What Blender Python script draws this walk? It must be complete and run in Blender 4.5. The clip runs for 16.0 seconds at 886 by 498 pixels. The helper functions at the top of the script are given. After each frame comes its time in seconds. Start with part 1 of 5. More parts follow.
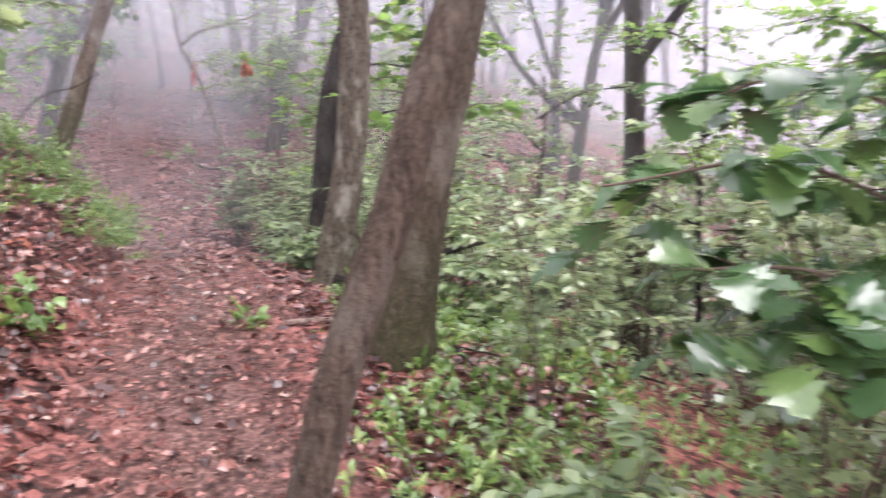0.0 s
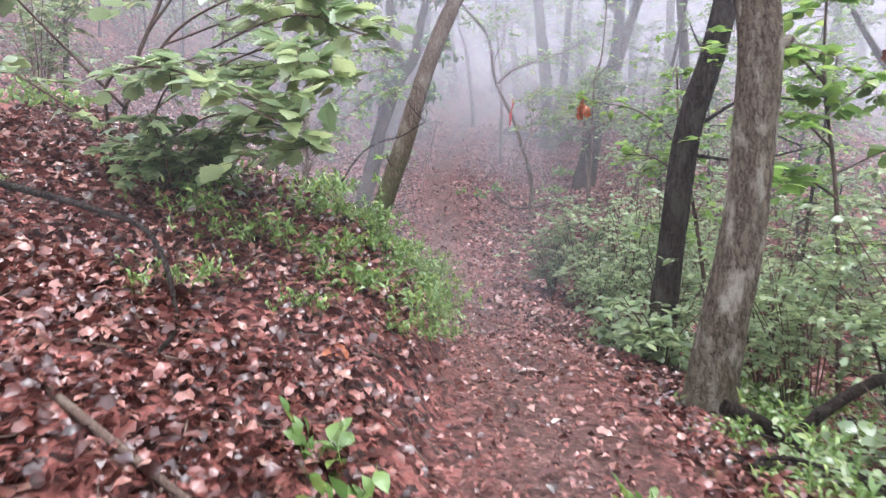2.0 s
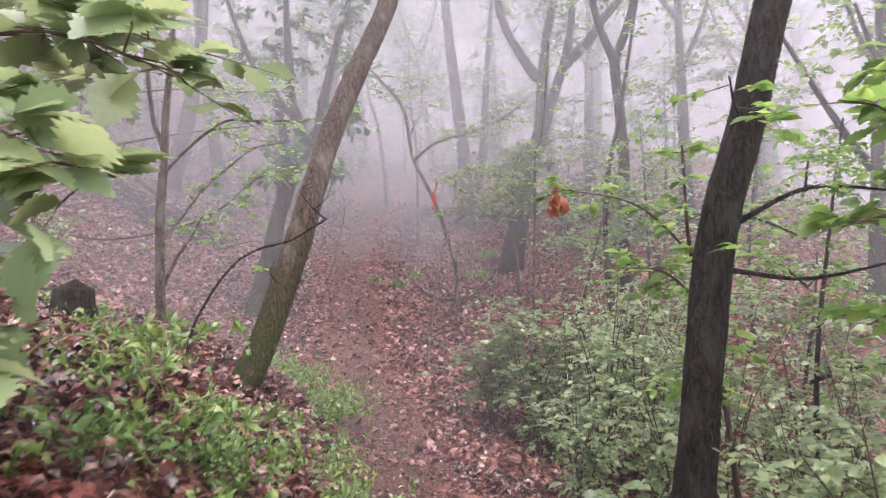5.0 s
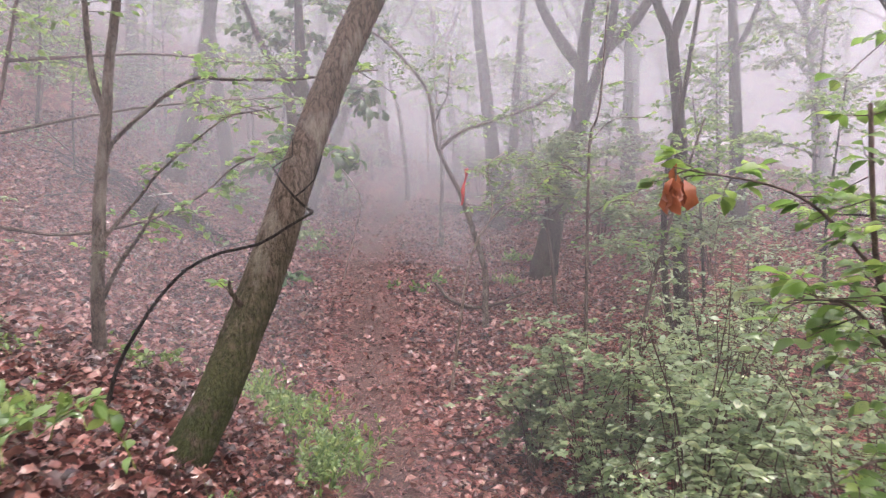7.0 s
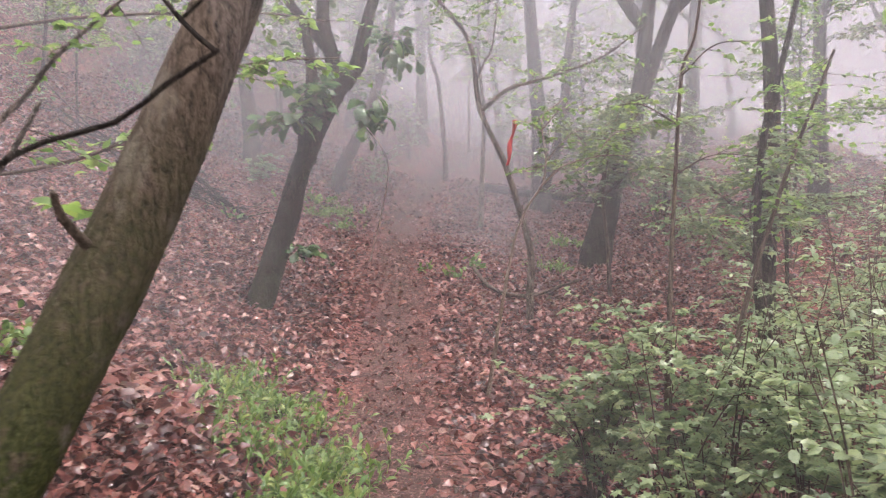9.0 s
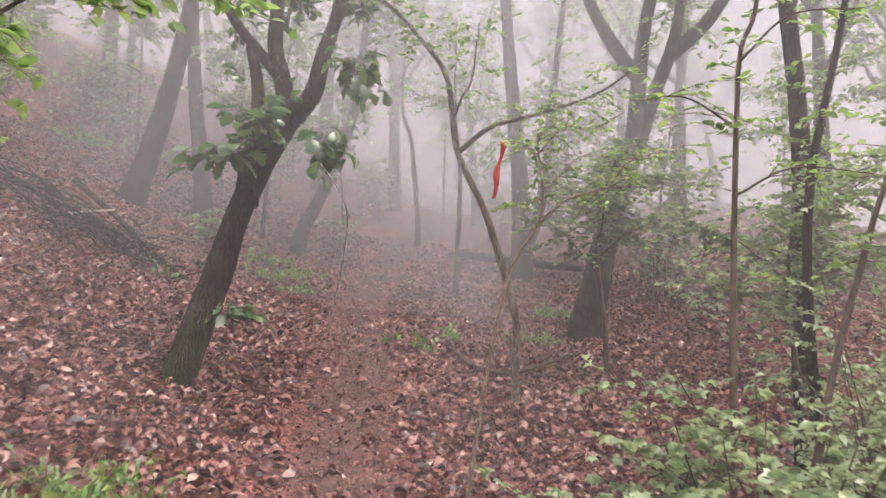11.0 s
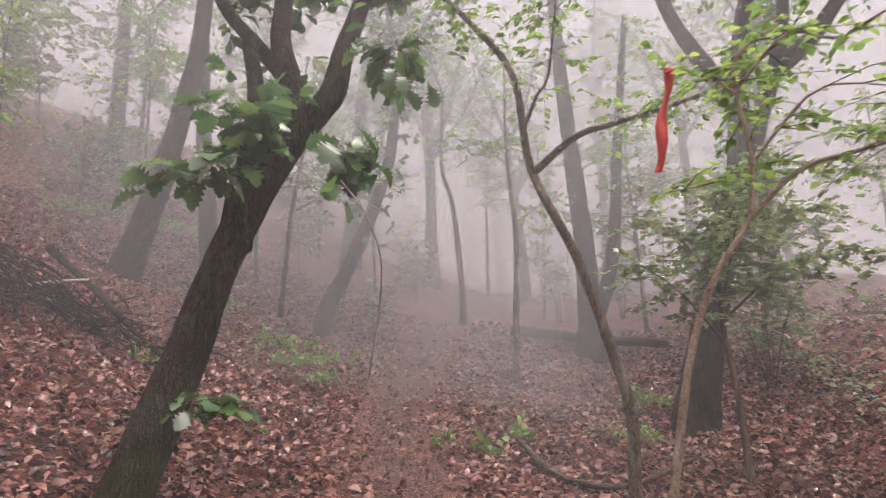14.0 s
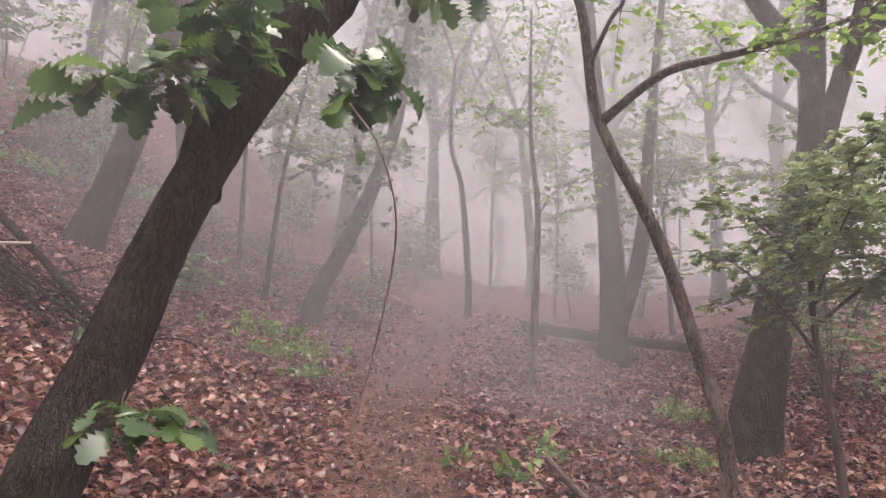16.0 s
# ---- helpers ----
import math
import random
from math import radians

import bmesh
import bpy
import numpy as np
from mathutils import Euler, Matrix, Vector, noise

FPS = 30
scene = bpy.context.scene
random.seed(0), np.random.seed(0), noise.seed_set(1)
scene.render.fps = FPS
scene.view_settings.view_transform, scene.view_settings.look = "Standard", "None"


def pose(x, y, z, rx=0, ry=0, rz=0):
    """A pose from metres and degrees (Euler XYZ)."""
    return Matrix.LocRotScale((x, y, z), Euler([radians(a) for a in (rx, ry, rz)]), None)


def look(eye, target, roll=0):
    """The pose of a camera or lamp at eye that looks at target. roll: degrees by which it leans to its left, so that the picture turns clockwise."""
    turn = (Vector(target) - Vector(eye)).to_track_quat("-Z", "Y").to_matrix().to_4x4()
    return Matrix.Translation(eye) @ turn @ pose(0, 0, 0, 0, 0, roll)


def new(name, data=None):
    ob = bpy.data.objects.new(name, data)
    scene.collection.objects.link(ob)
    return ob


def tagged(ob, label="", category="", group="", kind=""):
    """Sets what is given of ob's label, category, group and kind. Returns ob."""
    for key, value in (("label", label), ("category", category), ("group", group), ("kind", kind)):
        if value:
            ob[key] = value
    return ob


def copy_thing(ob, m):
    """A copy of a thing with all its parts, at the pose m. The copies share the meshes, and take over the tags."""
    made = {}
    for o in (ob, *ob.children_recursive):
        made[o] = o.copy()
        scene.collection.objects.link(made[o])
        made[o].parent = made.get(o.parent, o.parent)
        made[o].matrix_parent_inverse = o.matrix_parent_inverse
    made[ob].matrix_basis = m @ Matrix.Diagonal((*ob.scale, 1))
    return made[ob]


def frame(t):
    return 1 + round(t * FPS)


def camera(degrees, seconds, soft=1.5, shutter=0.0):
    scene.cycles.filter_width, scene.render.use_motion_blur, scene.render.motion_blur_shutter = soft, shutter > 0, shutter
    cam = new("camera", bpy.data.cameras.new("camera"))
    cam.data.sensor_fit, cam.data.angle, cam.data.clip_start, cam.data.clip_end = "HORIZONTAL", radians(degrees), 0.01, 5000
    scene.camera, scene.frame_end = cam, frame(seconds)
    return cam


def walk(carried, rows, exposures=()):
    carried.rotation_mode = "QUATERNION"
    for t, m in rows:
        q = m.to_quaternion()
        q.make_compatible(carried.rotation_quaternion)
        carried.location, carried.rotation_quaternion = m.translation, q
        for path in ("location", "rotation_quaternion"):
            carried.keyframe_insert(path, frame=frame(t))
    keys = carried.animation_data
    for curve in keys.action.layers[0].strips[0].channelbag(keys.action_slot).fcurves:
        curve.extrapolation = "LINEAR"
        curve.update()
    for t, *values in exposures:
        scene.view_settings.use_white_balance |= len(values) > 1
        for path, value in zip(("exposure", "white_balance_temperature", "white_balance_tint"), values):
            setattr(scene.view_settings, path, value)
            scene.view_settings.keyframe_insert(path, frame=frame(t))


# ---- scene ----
cam = camera(63.0, 16.0, soft=1.1, shutter=0.4)
PATH = [
    (0, (0.169, 0.18, 1.399), (0.694, 2.088, 1.108), -0.4),
    (0.5, (0.08, 0.497, 1.383), (0.236, 2.47, 1.092), -0.5),
    (1, (-0.039, 0.877, 1.503), (-0.096, 2.858, 1.235), -0.9),
    (1.5, (-0.111, 1.297, 1.561), (-0.291, 3.274, 1.319), -0.9),
    (2, (-0.18, 1.624, 1.631), (-0.436, 3.597, 1.426), -0.7),
    (2.5, (-0.353, 2.033, 1.71), (-0.57, 4.015, 1.553), -0.5),
    (3, (-0.362, 2.369, 1.773), (-0.502, 4.36, 1.64), -1.3),
    (3.5, (-0.358, 2.715, 1.876), (-0.477, 4.708, 1.75), -2.0),
    (4, (-0.415, 3.11, 1.893), (-0.494, 5.105, 1.774), -2.0),
    (4.5, (-0.449, 3.5, 1.916), (-0.473, 5.498, 1.825), -2.0),
    (5, (-0.458, 3.98, 1.976), (-0.472, 5.98, 1.963), -1.7),
    (5.2, (-0.453, 4.143, 2.007), (-0.48, 6.143, 1.984), -1.3),
    (7.3, (-0.591, 6.03, 2.024), (-0.665, 8.028, 2.01), -0.8),
    (7.5, (-0.565, 6.238, 1.994), (-0.643, 8.236, 1.981), -0.8),
    (8, (-0.573, 6.663, 1.956), (-0.733, 8.656, 1.918), -0.1),
    (8.2, (-0.587, 6.822, 1.918), (-0.79, 8.811, 1.869), 0.4),
    (10.3, (-0.722, 8.698, 1.588), (-0.827, 10.694, 1.656), 1.1),
    (10.5, (-0.723, 8.875, 1.571), (-0.823, 10.87, 1.668), 1.0),
    (11, (-0.749, 9.364, 1.57), (-0.859, 11.352, 1.75), 1.5),
    (11.5, (-0.836, 9.823, 1.6), (-0.934, 11.799, 1.895), 1.3),
    (12, (-0.893, 10.287, 1.578), (-0.972, 12.248, 1.964), 1.6),
    (12.5, (-0.941, 10.773, 1.567), (-1.03, 12.729, 1.977), 3.0),
    (13, (-1.049, 11.225, 1.608), (-1.146, 13.178, 2.027), 2.8),
    (13.5, (-1.155, 11.693, 1.573), (-1.292, 13.642, 1.999), 0.8),
    (14, (-1.278, 12.153, 1.544), (-1.479, 14.097, 1.968), 0.2),
    (14.5, (-1.42, 12.645, 1.608), (-1.654, 14.579, 2.063), 1.4),
    (15, (-1.509, 13.115, 1.638), (-1.726, 15.05, 2.095), 1.8),
    (15.5, (-1.643, 13.495, 1.632), (-1.836, 15.439, 2.06), 2.6),
    (16, (-1.753, 13.786, 1.712), (-1.929, 15.737, 2.115), 2.6),
]

walk(cam, [(t, look(eye, target, roll)) for t, eye, target, roll in PATH], [(0.0, 1.66, 6250, 18), (2.0, 1.64, 5950, 13), (4.0, 1.66, 6200, 17), (5.0, 1.44, 6450, 18), (7.5, 1.38, 6600, 18), (10.5, 1.4, 6900, 14), (12.5, 1.2, 7050, 14), (14.5, 1.24, 7100, 15), (16.0, 1.27, 7100, 17)])

# ---- sky, sun ----
scene.cycles.transparent_max_bounces = 40
world = bpy.data.worlds.new("overcast_sky")
scene.world = world
world.use_nodes = True
wn, wl = world.node_tree.nodes, world.node_tree.links
wn.clear()
sky = wn.new("ShaderNodeTexSky")
sky.sky_type = "NISHITA"
sky.sun_disc = False
sky.sun_elevation, sky.sun_rotation = radians(55), radians(40)
sky.dust_density, sky.air_density = 6.0, 1.5
pale = wn.new("ShaderNodeMix")
pale.data_type = "RGBA"
pale.inputs[0].default_value = 0.85
pale.inputs[7].default_value = (10.5, 10.2, 10.5, 1)
bg = wn.new("ShaderNodeBackground")
bg.inputs[1].default_value = 0.14
wo = wn.new("ShaderNodeOutputWorld")
wl.new(sky.outputs[0], pale.inputs[6])
wl.new(pale.outputs[2], bg.inputs[0])
wl.new(bg.outputs[0], wo.inputs[0])
sun = bpy.data.lights.new("sun", "SUN")
sun.energy, sun.angle, sun.color = 1.5, radians(40), (1.0, 0.97, 0.93)
new("sun", sun).matrix_world = look((8, 10, 30), (0, 10, 0))

rng = np.random.default_rng(7)


# ---- materials ----
def shader(name, rough=0.8, spec=0.3):
    m = bpy.data.materials.new(name)
    m.use_nodes = True
    b = m.node_tree.nodes["Principled BSDF"]
    b.inputs["Roughness"].default_value = rough
    b.inputs["Specular IOR Level"].default_value = spec
    return m, m.node_tree.nodes, m.node_tree.links, b


def ramp(nodes, stops):
    r = nodes.new("ShaderNodeValToRGB")
    while len(r.color_ramp.elements) < len(stops):
        r.color_ramp.elements.new(0.5)
    for e, (at, c) in zip(r.color_ramp.elements, stops):
        e.position, e.color = at, (*c, 1)
    return r


def noise_tex(nodes, links, scale, detail=4, squeeze=None, rough=0.6):
    n = nodes.new("ShaderNodeTexNoise")
    n.inputs["Scale"].default_value, n.inputs["Detail"].default_value, n.inputs["Roughness"].default_value = scale, detail, rough
    g = nodes.new("ShaderNodeNewGeometry")
    if squeeze:
        mp = nodes.new("ShaderNodeMapping")
        mp.inputs["Scale"].default_value = squeeze
        links.new(g.outputs["Position"], mp.inputs[0])
        links.new(mp.outputs[0], n.inputs["Vector"])
    else:
        links.new(g.outputs["Position"], n.inputs["Vector"])
    return n


def mixer(nodes, links, fac, a, b):
    m = nodes.new("ShaderNodeMix")
    m.data_type = "RGBA"
    for value, slot in ((fac, 0), (a, 6), (b, 7)):
        if isinstance(value, (int, float)):
            m.inputs[slot].default_value = value
        elif isinstance(value, tuple):
            m.inputs[slot].default_value = (*value, 1)
        else:
            links.new(value, m.inputs[slot])
    return m.outputs[2]


def bark(name, dark, light, patch, scale=1.0, depth=0.6):
    """Furrowed bark with paler plates, blotches of lichen and moss where the mesh says so."""
    m, n, l, b = shader(name, 0.85, 0.18)
    wob = noise_tex(n, l, 9 * scale, 4)
    g = n.new("ShaderNodeNewGeometry")
    mp = n.new("ShaderNodeMapping")
    mp.inputs["Scale"].default_value = (1, 1, 0.16)
    add = n.new("ShaderNodeMix")
    add.data_type, add.blend_type = "RGBA", "ADD"
    add.inputs[0].default_value = 0.10
    l.new(g.outputs["Position"], mp.inputs[0])
    l.new(mp.outputs[0], add.inputs[6])
    l.new(wob.outputs[1], add.inputs[7])
    vor = n.new("ShaderNodeTexVoronoi")
    vor.feature = "DISTANCE_TO_EDGE"
    vor.inputs["Scale"].default_value = 27 * scale
    l.new(add.outputs[2], vor.inputs["Vector"])
    grain = noise_tex(n, l, 70 * scale, 6, (1, 1, 0.3), 0.75)
    mulf = n.new("ShaderNodeMath")
    mulf.operation, mulf.inputs[1].default_value = "MULTIPLY", 1.45
    l.new(vor.outputs["Distance"], mulf.inputs[0])
    fur = n.new("ShaderNodeMath")
    fur.operation = "ADD"
    gs = n.new("ShaderNodeMath")
    gs.operation, gs.inputs[1].default_value = "MULTIPLY_ADD", 1.8
    gs.inputs[2].default_value = -0.42
    l.new(grain.outputs[0], gs.inputs[0])
    l.new(mulf.outputs[0], fur.inputs[0])
    l.new(gs.outputs[0], fur.inputs[1])
    r = ramp(n, [(0.22, dark), (0.85, light)])
    l.new(fur.outputs[0], r.inputs[0])
    blot = noise_tex(n, l, 7 * scale, 5, (1, 1, 0.45))
    br = ramp(n, [(0.52, (0, 0, 0)), (0.66, (1, 1, 1))])
    l.new(blot.outputs[0], br.inputs[0])
    half = n.new("ShaderNodeMath")
    half.operation = "MULTIPLY"
    half.inputs[1].default_value = 0.75
    l.new(br.outputs[0], half.inputs[0])
    col = mixer(n, l, half.outputs[0], r.outputs[0], patch)
    att = n.new("ShaderNodeAttribute")
    att.attribute_name = "moss"
    mn = noise_tex(n, l, 14, 5)
    mm = n.new("ShaderNodeMath")
    mm.operation = "MULTIPLY"
    mr = ramp(n, [(0.30, (0, 0, 0)), (0.48, (1, 1, 1))])
    l.new(mn.outputs[0], mr.inputs[0])
    l.new(att.outputs["Fac"], mm.inputs[0])
    l.new(mr.outputs[0], mm.inputs[1])
    mg = noise_tex(n, l, 60, 2)
    mc = ramp(n, [(0.3, (0.03, 0.038, 0.011)), (0.7, (0.095, 0.105, 0.032))])
    l.new(mg.outputs[0], mc.inputs[0])
    l.new(mixer(n, l, mm.outputs[0], col, mc.outputs[0]), b.inputs["Base Color"])
    bump = n.new("ShaderNodeBump")
    bump.inputs["Strength"].default_value, bump.inputs["Distance"].default_value = min(1.0, depth * 1.4), 0.05
    l.new(fur.outputs[0], bump.inputs["Height"])
    l.new(bump.outputs[0], b.inputs["Normal"])
    return m


def leaf_mat(name, stops, rough=0.38, glow=0.35, sheen=0.6):
    """Leaf: its tone differs from leaf to leaf; light shines through it."""
    m, n, l, b = shader(name, rough, 0.5)
    b.inputs["Coat Weight"].default_value, b.inputs["Coat Roughness"].default_value = sheen, 0.18
    g = n.new("ShaderNodeNewGeometry")
    r = ramp(n, stops)
    l.new(g.outputs["Random Per Island"], r.inputs[0])
    v = noise_tex(n, l, 55, 3)
    c = mixer(n, l, v.outputs[0], r.outputs[0], tuple(0.75 * a for a in stops[0][1]))
    l.new(c, b.inputs["Base Color"])
    t = n.new("ShaderNodeBsdfTranslucent")
    l.new(r.outputs[0], t.inputs[0])
    mix = n.new("ShaderNodeMixShader")
    mix.inputs[0].default_value = glow
    l.new(b.outputs[0], mix.inputs[1])
    l.new(t.outputs[0], mix.inputs[2])
    l.new(mix.outputs[0], n["Material Output"].inputs[0])
    bump = n.new("ShaderNodeBump")
    bump.inputs["Strength"].default_value, bump.inputs["Distance"].default_value = 0.25, 0.004
    l.new(v.outputs[0], bump.inputs["Height"])
    l.new(bump.outputs[0], b.inputs["Normal"])
    return m


def earth():
    """Trodden dark soil on the trail, rotting leaf mould beside it."""
    m, n, l, b = shader("earth", 0.8, 0.3)
    fine, wide = noise_tex(n, l, 38, 8), noise_tex(n, l, 2.2, 4)
    mould = ramp(n, [(0.28, (0.022, 0.009, 0.007)), (0.5, (0.14, 0.045, 0.037)), (0.72, (0.38, 0.14, 0.115))])
    soil = ramp(n, [(0.34, (0.03, 0.016, 0.013)), (0.52, (0.12, 0.058, 0.048)), (0.68, (0.27, 0.16, 0.135))])
    flakes = n.new("ShaderNodeTexVoronoi")
    flakes.inputs["Scale"].default_value = 22
    gp = n.new("ShaderNodeNewGeometry")
    l.new(gp.outputs["Position"], flakes.inputs["Vector"])
    cell = n.new("ShaderNodeSeparateColor")
    l.new(flakes.outputs["Color"], cell.inputs[0])
    both = n.new("ShaderNodeMix")
    both.inputs[0].default_value = 0.5
    l.new(fine.outputs[0], both.inputs[2])
    l.new(cell.outputs[0], both.inputs[3])
    l.new(both.outputs[0], mould.inputs[0])
    l.new(fine.outputs[0], soil.inputs[0])
    att = n.new("ShaderNodeAttribute")
    att.attribute_name = "trail"
    c = mixer(n, l, att.outputs["Fac"], mould.outputs[0], soil.outputs[0])
    wr = ramp(n, [(0.35, (0.6, 0.6, 0.6)), (0.65, (1, 1, 1))])
    l.new(wide.outputs[0], wr.inputs[0])
    mul = n.new("ShaderNodeMix")
    mul.data_type, mul.blend_type = "RGBA", "MULTIPLY"
    mul.inputs[0].default_value = 1
    l.new(c, mul.inputs[6])
    l.new(wr.outputs[0], mul.inputs[7])
    l.new(mul.outputs[2], b.inputs["Base Color"])
    bump = n.new("ShaderNodeBump")
    bump.inputs["Strength"].default_value, bump.inputs["Distance"].default_value = 0.8, 0.03
    l.new(fine.outputs[0], bump.inputs["Height"])
    l.new(bump.outputs[0], b.inputs["Normal"])
    return m


def mist_mat():
    """Thin drifting fog: lets most light pass and scatters the rest both ways."""
    m = bpy.data.materials.new("mist")
    m.use_nodes = True
    n, l = m.node_tree.nodes, m.node_tree.links
    n.clear()
    out, clear = n.new("ShaderNodeOutputMaterial"), n.new("ShaderNodeBsdfTransparent")
    front, back = n.new("ShaderNodeBsdfDiffuse"), n.new("ShaderNodeBsdfTranslucent")
    for s in (front, back):
        s.inputs[0].default_value = (0.80, 0.812, 0.87, 1)
    both, mix = n.new("ShaderNodeMixShader"), n.new("ShaderNodeMixShader")
    both.inputs[0].default_value = 0.5
    l.new(front.outputs[0], both.inputs[1])
    l.new(back.outputs[0], both.inputs[2])
    att = n.new("ShaderNodeAttribute")
    att.attribute_name = "thickness"
    drift = noise_tex(n, l, 0.22, 3)
    r = ramp(n, [(0.3, (0.6, 0.6, 0.6)), (0.7, (1.0, 1.0, 1.0))])
    l.new(drift.outputs[0], r.inputs[0])
    mm = n.new("ShaderNodeMath")
    mm.operation = "MULTIPLY"
    l.new(att.outputs["Fac"], mm.inputs[0])
    l.new(r.outputs[0], mm.inputs[1])
    l.new(mm.outputs[0], mix.inputs[0])
    l.new(clear.outputs[0], mix.inputs[1])
    l.new(both.outputs[0], mix.inputs[2])
    l.new(mix.outputs[0], out.inputs[0])
    return m


def cloth(name, c):
    m, n, l, b = shader(name, 0.55, 0.4)
    v = noise_tex(n, l, 40, 3)
    l.new(mixer(n, l, v.outputs[0], c, tuple(0.6 * a for a in c)), b.inputs["Base Color"])
    return m


BARK_GREY = bark("bark_grey", (0.022, 0.016, 0.012), (0.20, 0.162, 0.125), (0.52, 0.49, 0.41))
BARK_DARK = bark("bark_dark", (0.008, 0.006, 0.005), (0.06, 0.046, 0.038), (0.085, 0.075, 0.065), 0.9, 0.8)
BARK_OAK = bark("bark_oak", (0.007, 0.005, 0.0035), (0.058, 0.041, 0.029), (0.075, 0.068, 0.042), 0.9, 1.0)
BARK_WARM = bark("bark_warm", (0.03, 0.021, 0.016), (0.17, 0.125, 0.095), (0.27, 0.23, 0.19))
TWIG = bark("twig_bark", (0.03, 0.021, 0.016), (0.13, 0.09, 0.072), (0.16, 0.13, 0.10), 3.0, 0.3)
DRY_WOOD = bark("dry_wood", (0.10, 0.065, 0.05), (0.30, 0.22, 0.18), (0.36, 0.30, 0.26), 2.0, 0.4)
PALE_WOOD = bark("pale_wood", (0.30, 0.24, 0.20), (0.55, 0.47, 0.40), (0.60, 0.55, 0.50), 2.0, 0.3)
LEAF_OAK = leaf_mat("oak_leaf", [(0.0, (0.05, 0.11, 0.045)), (0.6, (0.11, 0.20, 0.08)), (1.0, (0.22, 0.34, 0.09))], 0.2, 0.4, 0.9)
LEAF_BRIGHT = leaf_mat("bright_leaf", [(0.0, (0.14, 0.25, 0.06)), (0.6, (0.26, 0.41, 0.10)), (1.0, (0.42, 0.54, 0.15))], 0.36, 0.55)
LEAF_MAPLE = leaf_mat("maple_leaf", [(0.0, (0.19, 0.27, 0.14)), (0.6, (0.34, 0.43, 0.22)), (1.0, (0.51, 0.58, 0.28))], 0.32, 0.42, 1.0)
LEAF_HERB = leaf_mat("herb_leaf", [(0.0, (0.10, 0.19, 0.05)), (0.7, (0.25, 0.38, 0.10)), (1.0, (0.45, 0.53, 0.16))], 0.4)
LEAF_DRY = leaf_mat("dry_leaf", [(0.0, (0.03, 0.011, 0.010)), (0.25, (0.15, 0.042, 0.034)), (0.55, (0.40, 0.142, 0.114)), (0.93, (0.57, 0.265, 0.21)), (1.0, (0.66, 0.42, 0.34))], 0.3, 0.08, 0.35)
LEAF_MOULD = leaf_mat("rotting_leaf", [(0.0, (0.025, 0.010, 0.008)), (0.4, (0.12, 0.037, 0.030)), (0.75, (0.34, 0.122, 0.097)), (0.97, (0.52, 0.25, 0.195)), (1.0, (0.60, 0.38, 0.30))], 0.3, 0.08, 0.35)
LEAF_ORANGE = leaf_mat("orange_leaf", [(0.0, (0.25, 0.06, 0.02)), (1.0, (0.50, 0.16, 0.06))], 0.6, 0.25)
EARTH, MIST = earth(), mist_mat()
RIBBON = cloth("red_cloth", (0.46, 0.035, 0.03))


# ---- mesh tools ----
def mesh_of(name, verts, tris, mat, smooth=False, attrs=None):
    me = bpy.data.meshes.new(name)
    verts, tris = np.asarray(verts, np.float32), np.asarray(tris, np.int32)
    me.vertices.add(len(verts))
    me.vertices.foreach_set("co", verts.ravel())
    me.loops.add(tris.size)
    me.loops.foreach_set("vertex_index", tris.ravel())
    me.polygons.add(len(tris))
    k = tris.shape[1]
    me.polygons.foreach_set("loop_start", np.arange(0, tris.size, k, dtype=np.int32))
    me.polygons.foreach_set("use_smooth", np.full(len(tris), smooth))
    me.update(calc_edges=True)
    me.validate()
    for key, values in (attrs or {}).items():
        me.attributes.new(key, "FLOAT", "POINT").data.foreach_set("value", np.asarray(values, np.float32))
    me.materials.append(mat)
    return me


def part(name, me, parent=None, label=""):
    ob = new(name, me)
    if parent:
        ob.parent = parent
        ob.matrix_parent_inverse = parent.matrix_basis.inverted()
    return tagged(ob, label)


def root(name, at, label, category, group=""):
    ob = new(name)
    ob.matrix_basis = Matrix.Translation(at)
    return tagged(ob, label, category, group)


class Heap:
    """Collects many small meshes into one."""

    def __init__(self):
        self.v, self.t, self.n = [], [], 0

    def add(self, v, t):
        self.v.append(np.asarray(v))
        self.t.append(np.asarray(t) + self.n)
        self.n += len(v)

    def done(self):
        return np.concatenate(self.v), np.concatenate(self.t)


def curve(points, step):
    """A smooth line through the points."""
    p = np.asarray(points, float)
    if len(p) == 2:
        p = np.array([p[0], (p[0] + p[1]) / 2, p[1]])
    q = np.vstack([2 * p[0] - p[1], p, 2 * p[-1] - p[-2]])
    out = []
    for i in range(1, len(q) - 2):
        n = max(2, int(np.linalg.norm(q[i + 1] - q[i]) / step))
        u = np.linspace(0, 1, n, endpoint=False)[:, None]
        a, b, c, d = q[i - 1], q[i], q[i + 1], q[i + 2]
        out.append(0.5 * (2 * b + (c - a) * u + (2 * a - 5 * b + 4 * c - d) * u**2 + (3 * b - a - 3 * c + d) * u**3))
    out.append(p[-1:])
    return np.vstack(out)


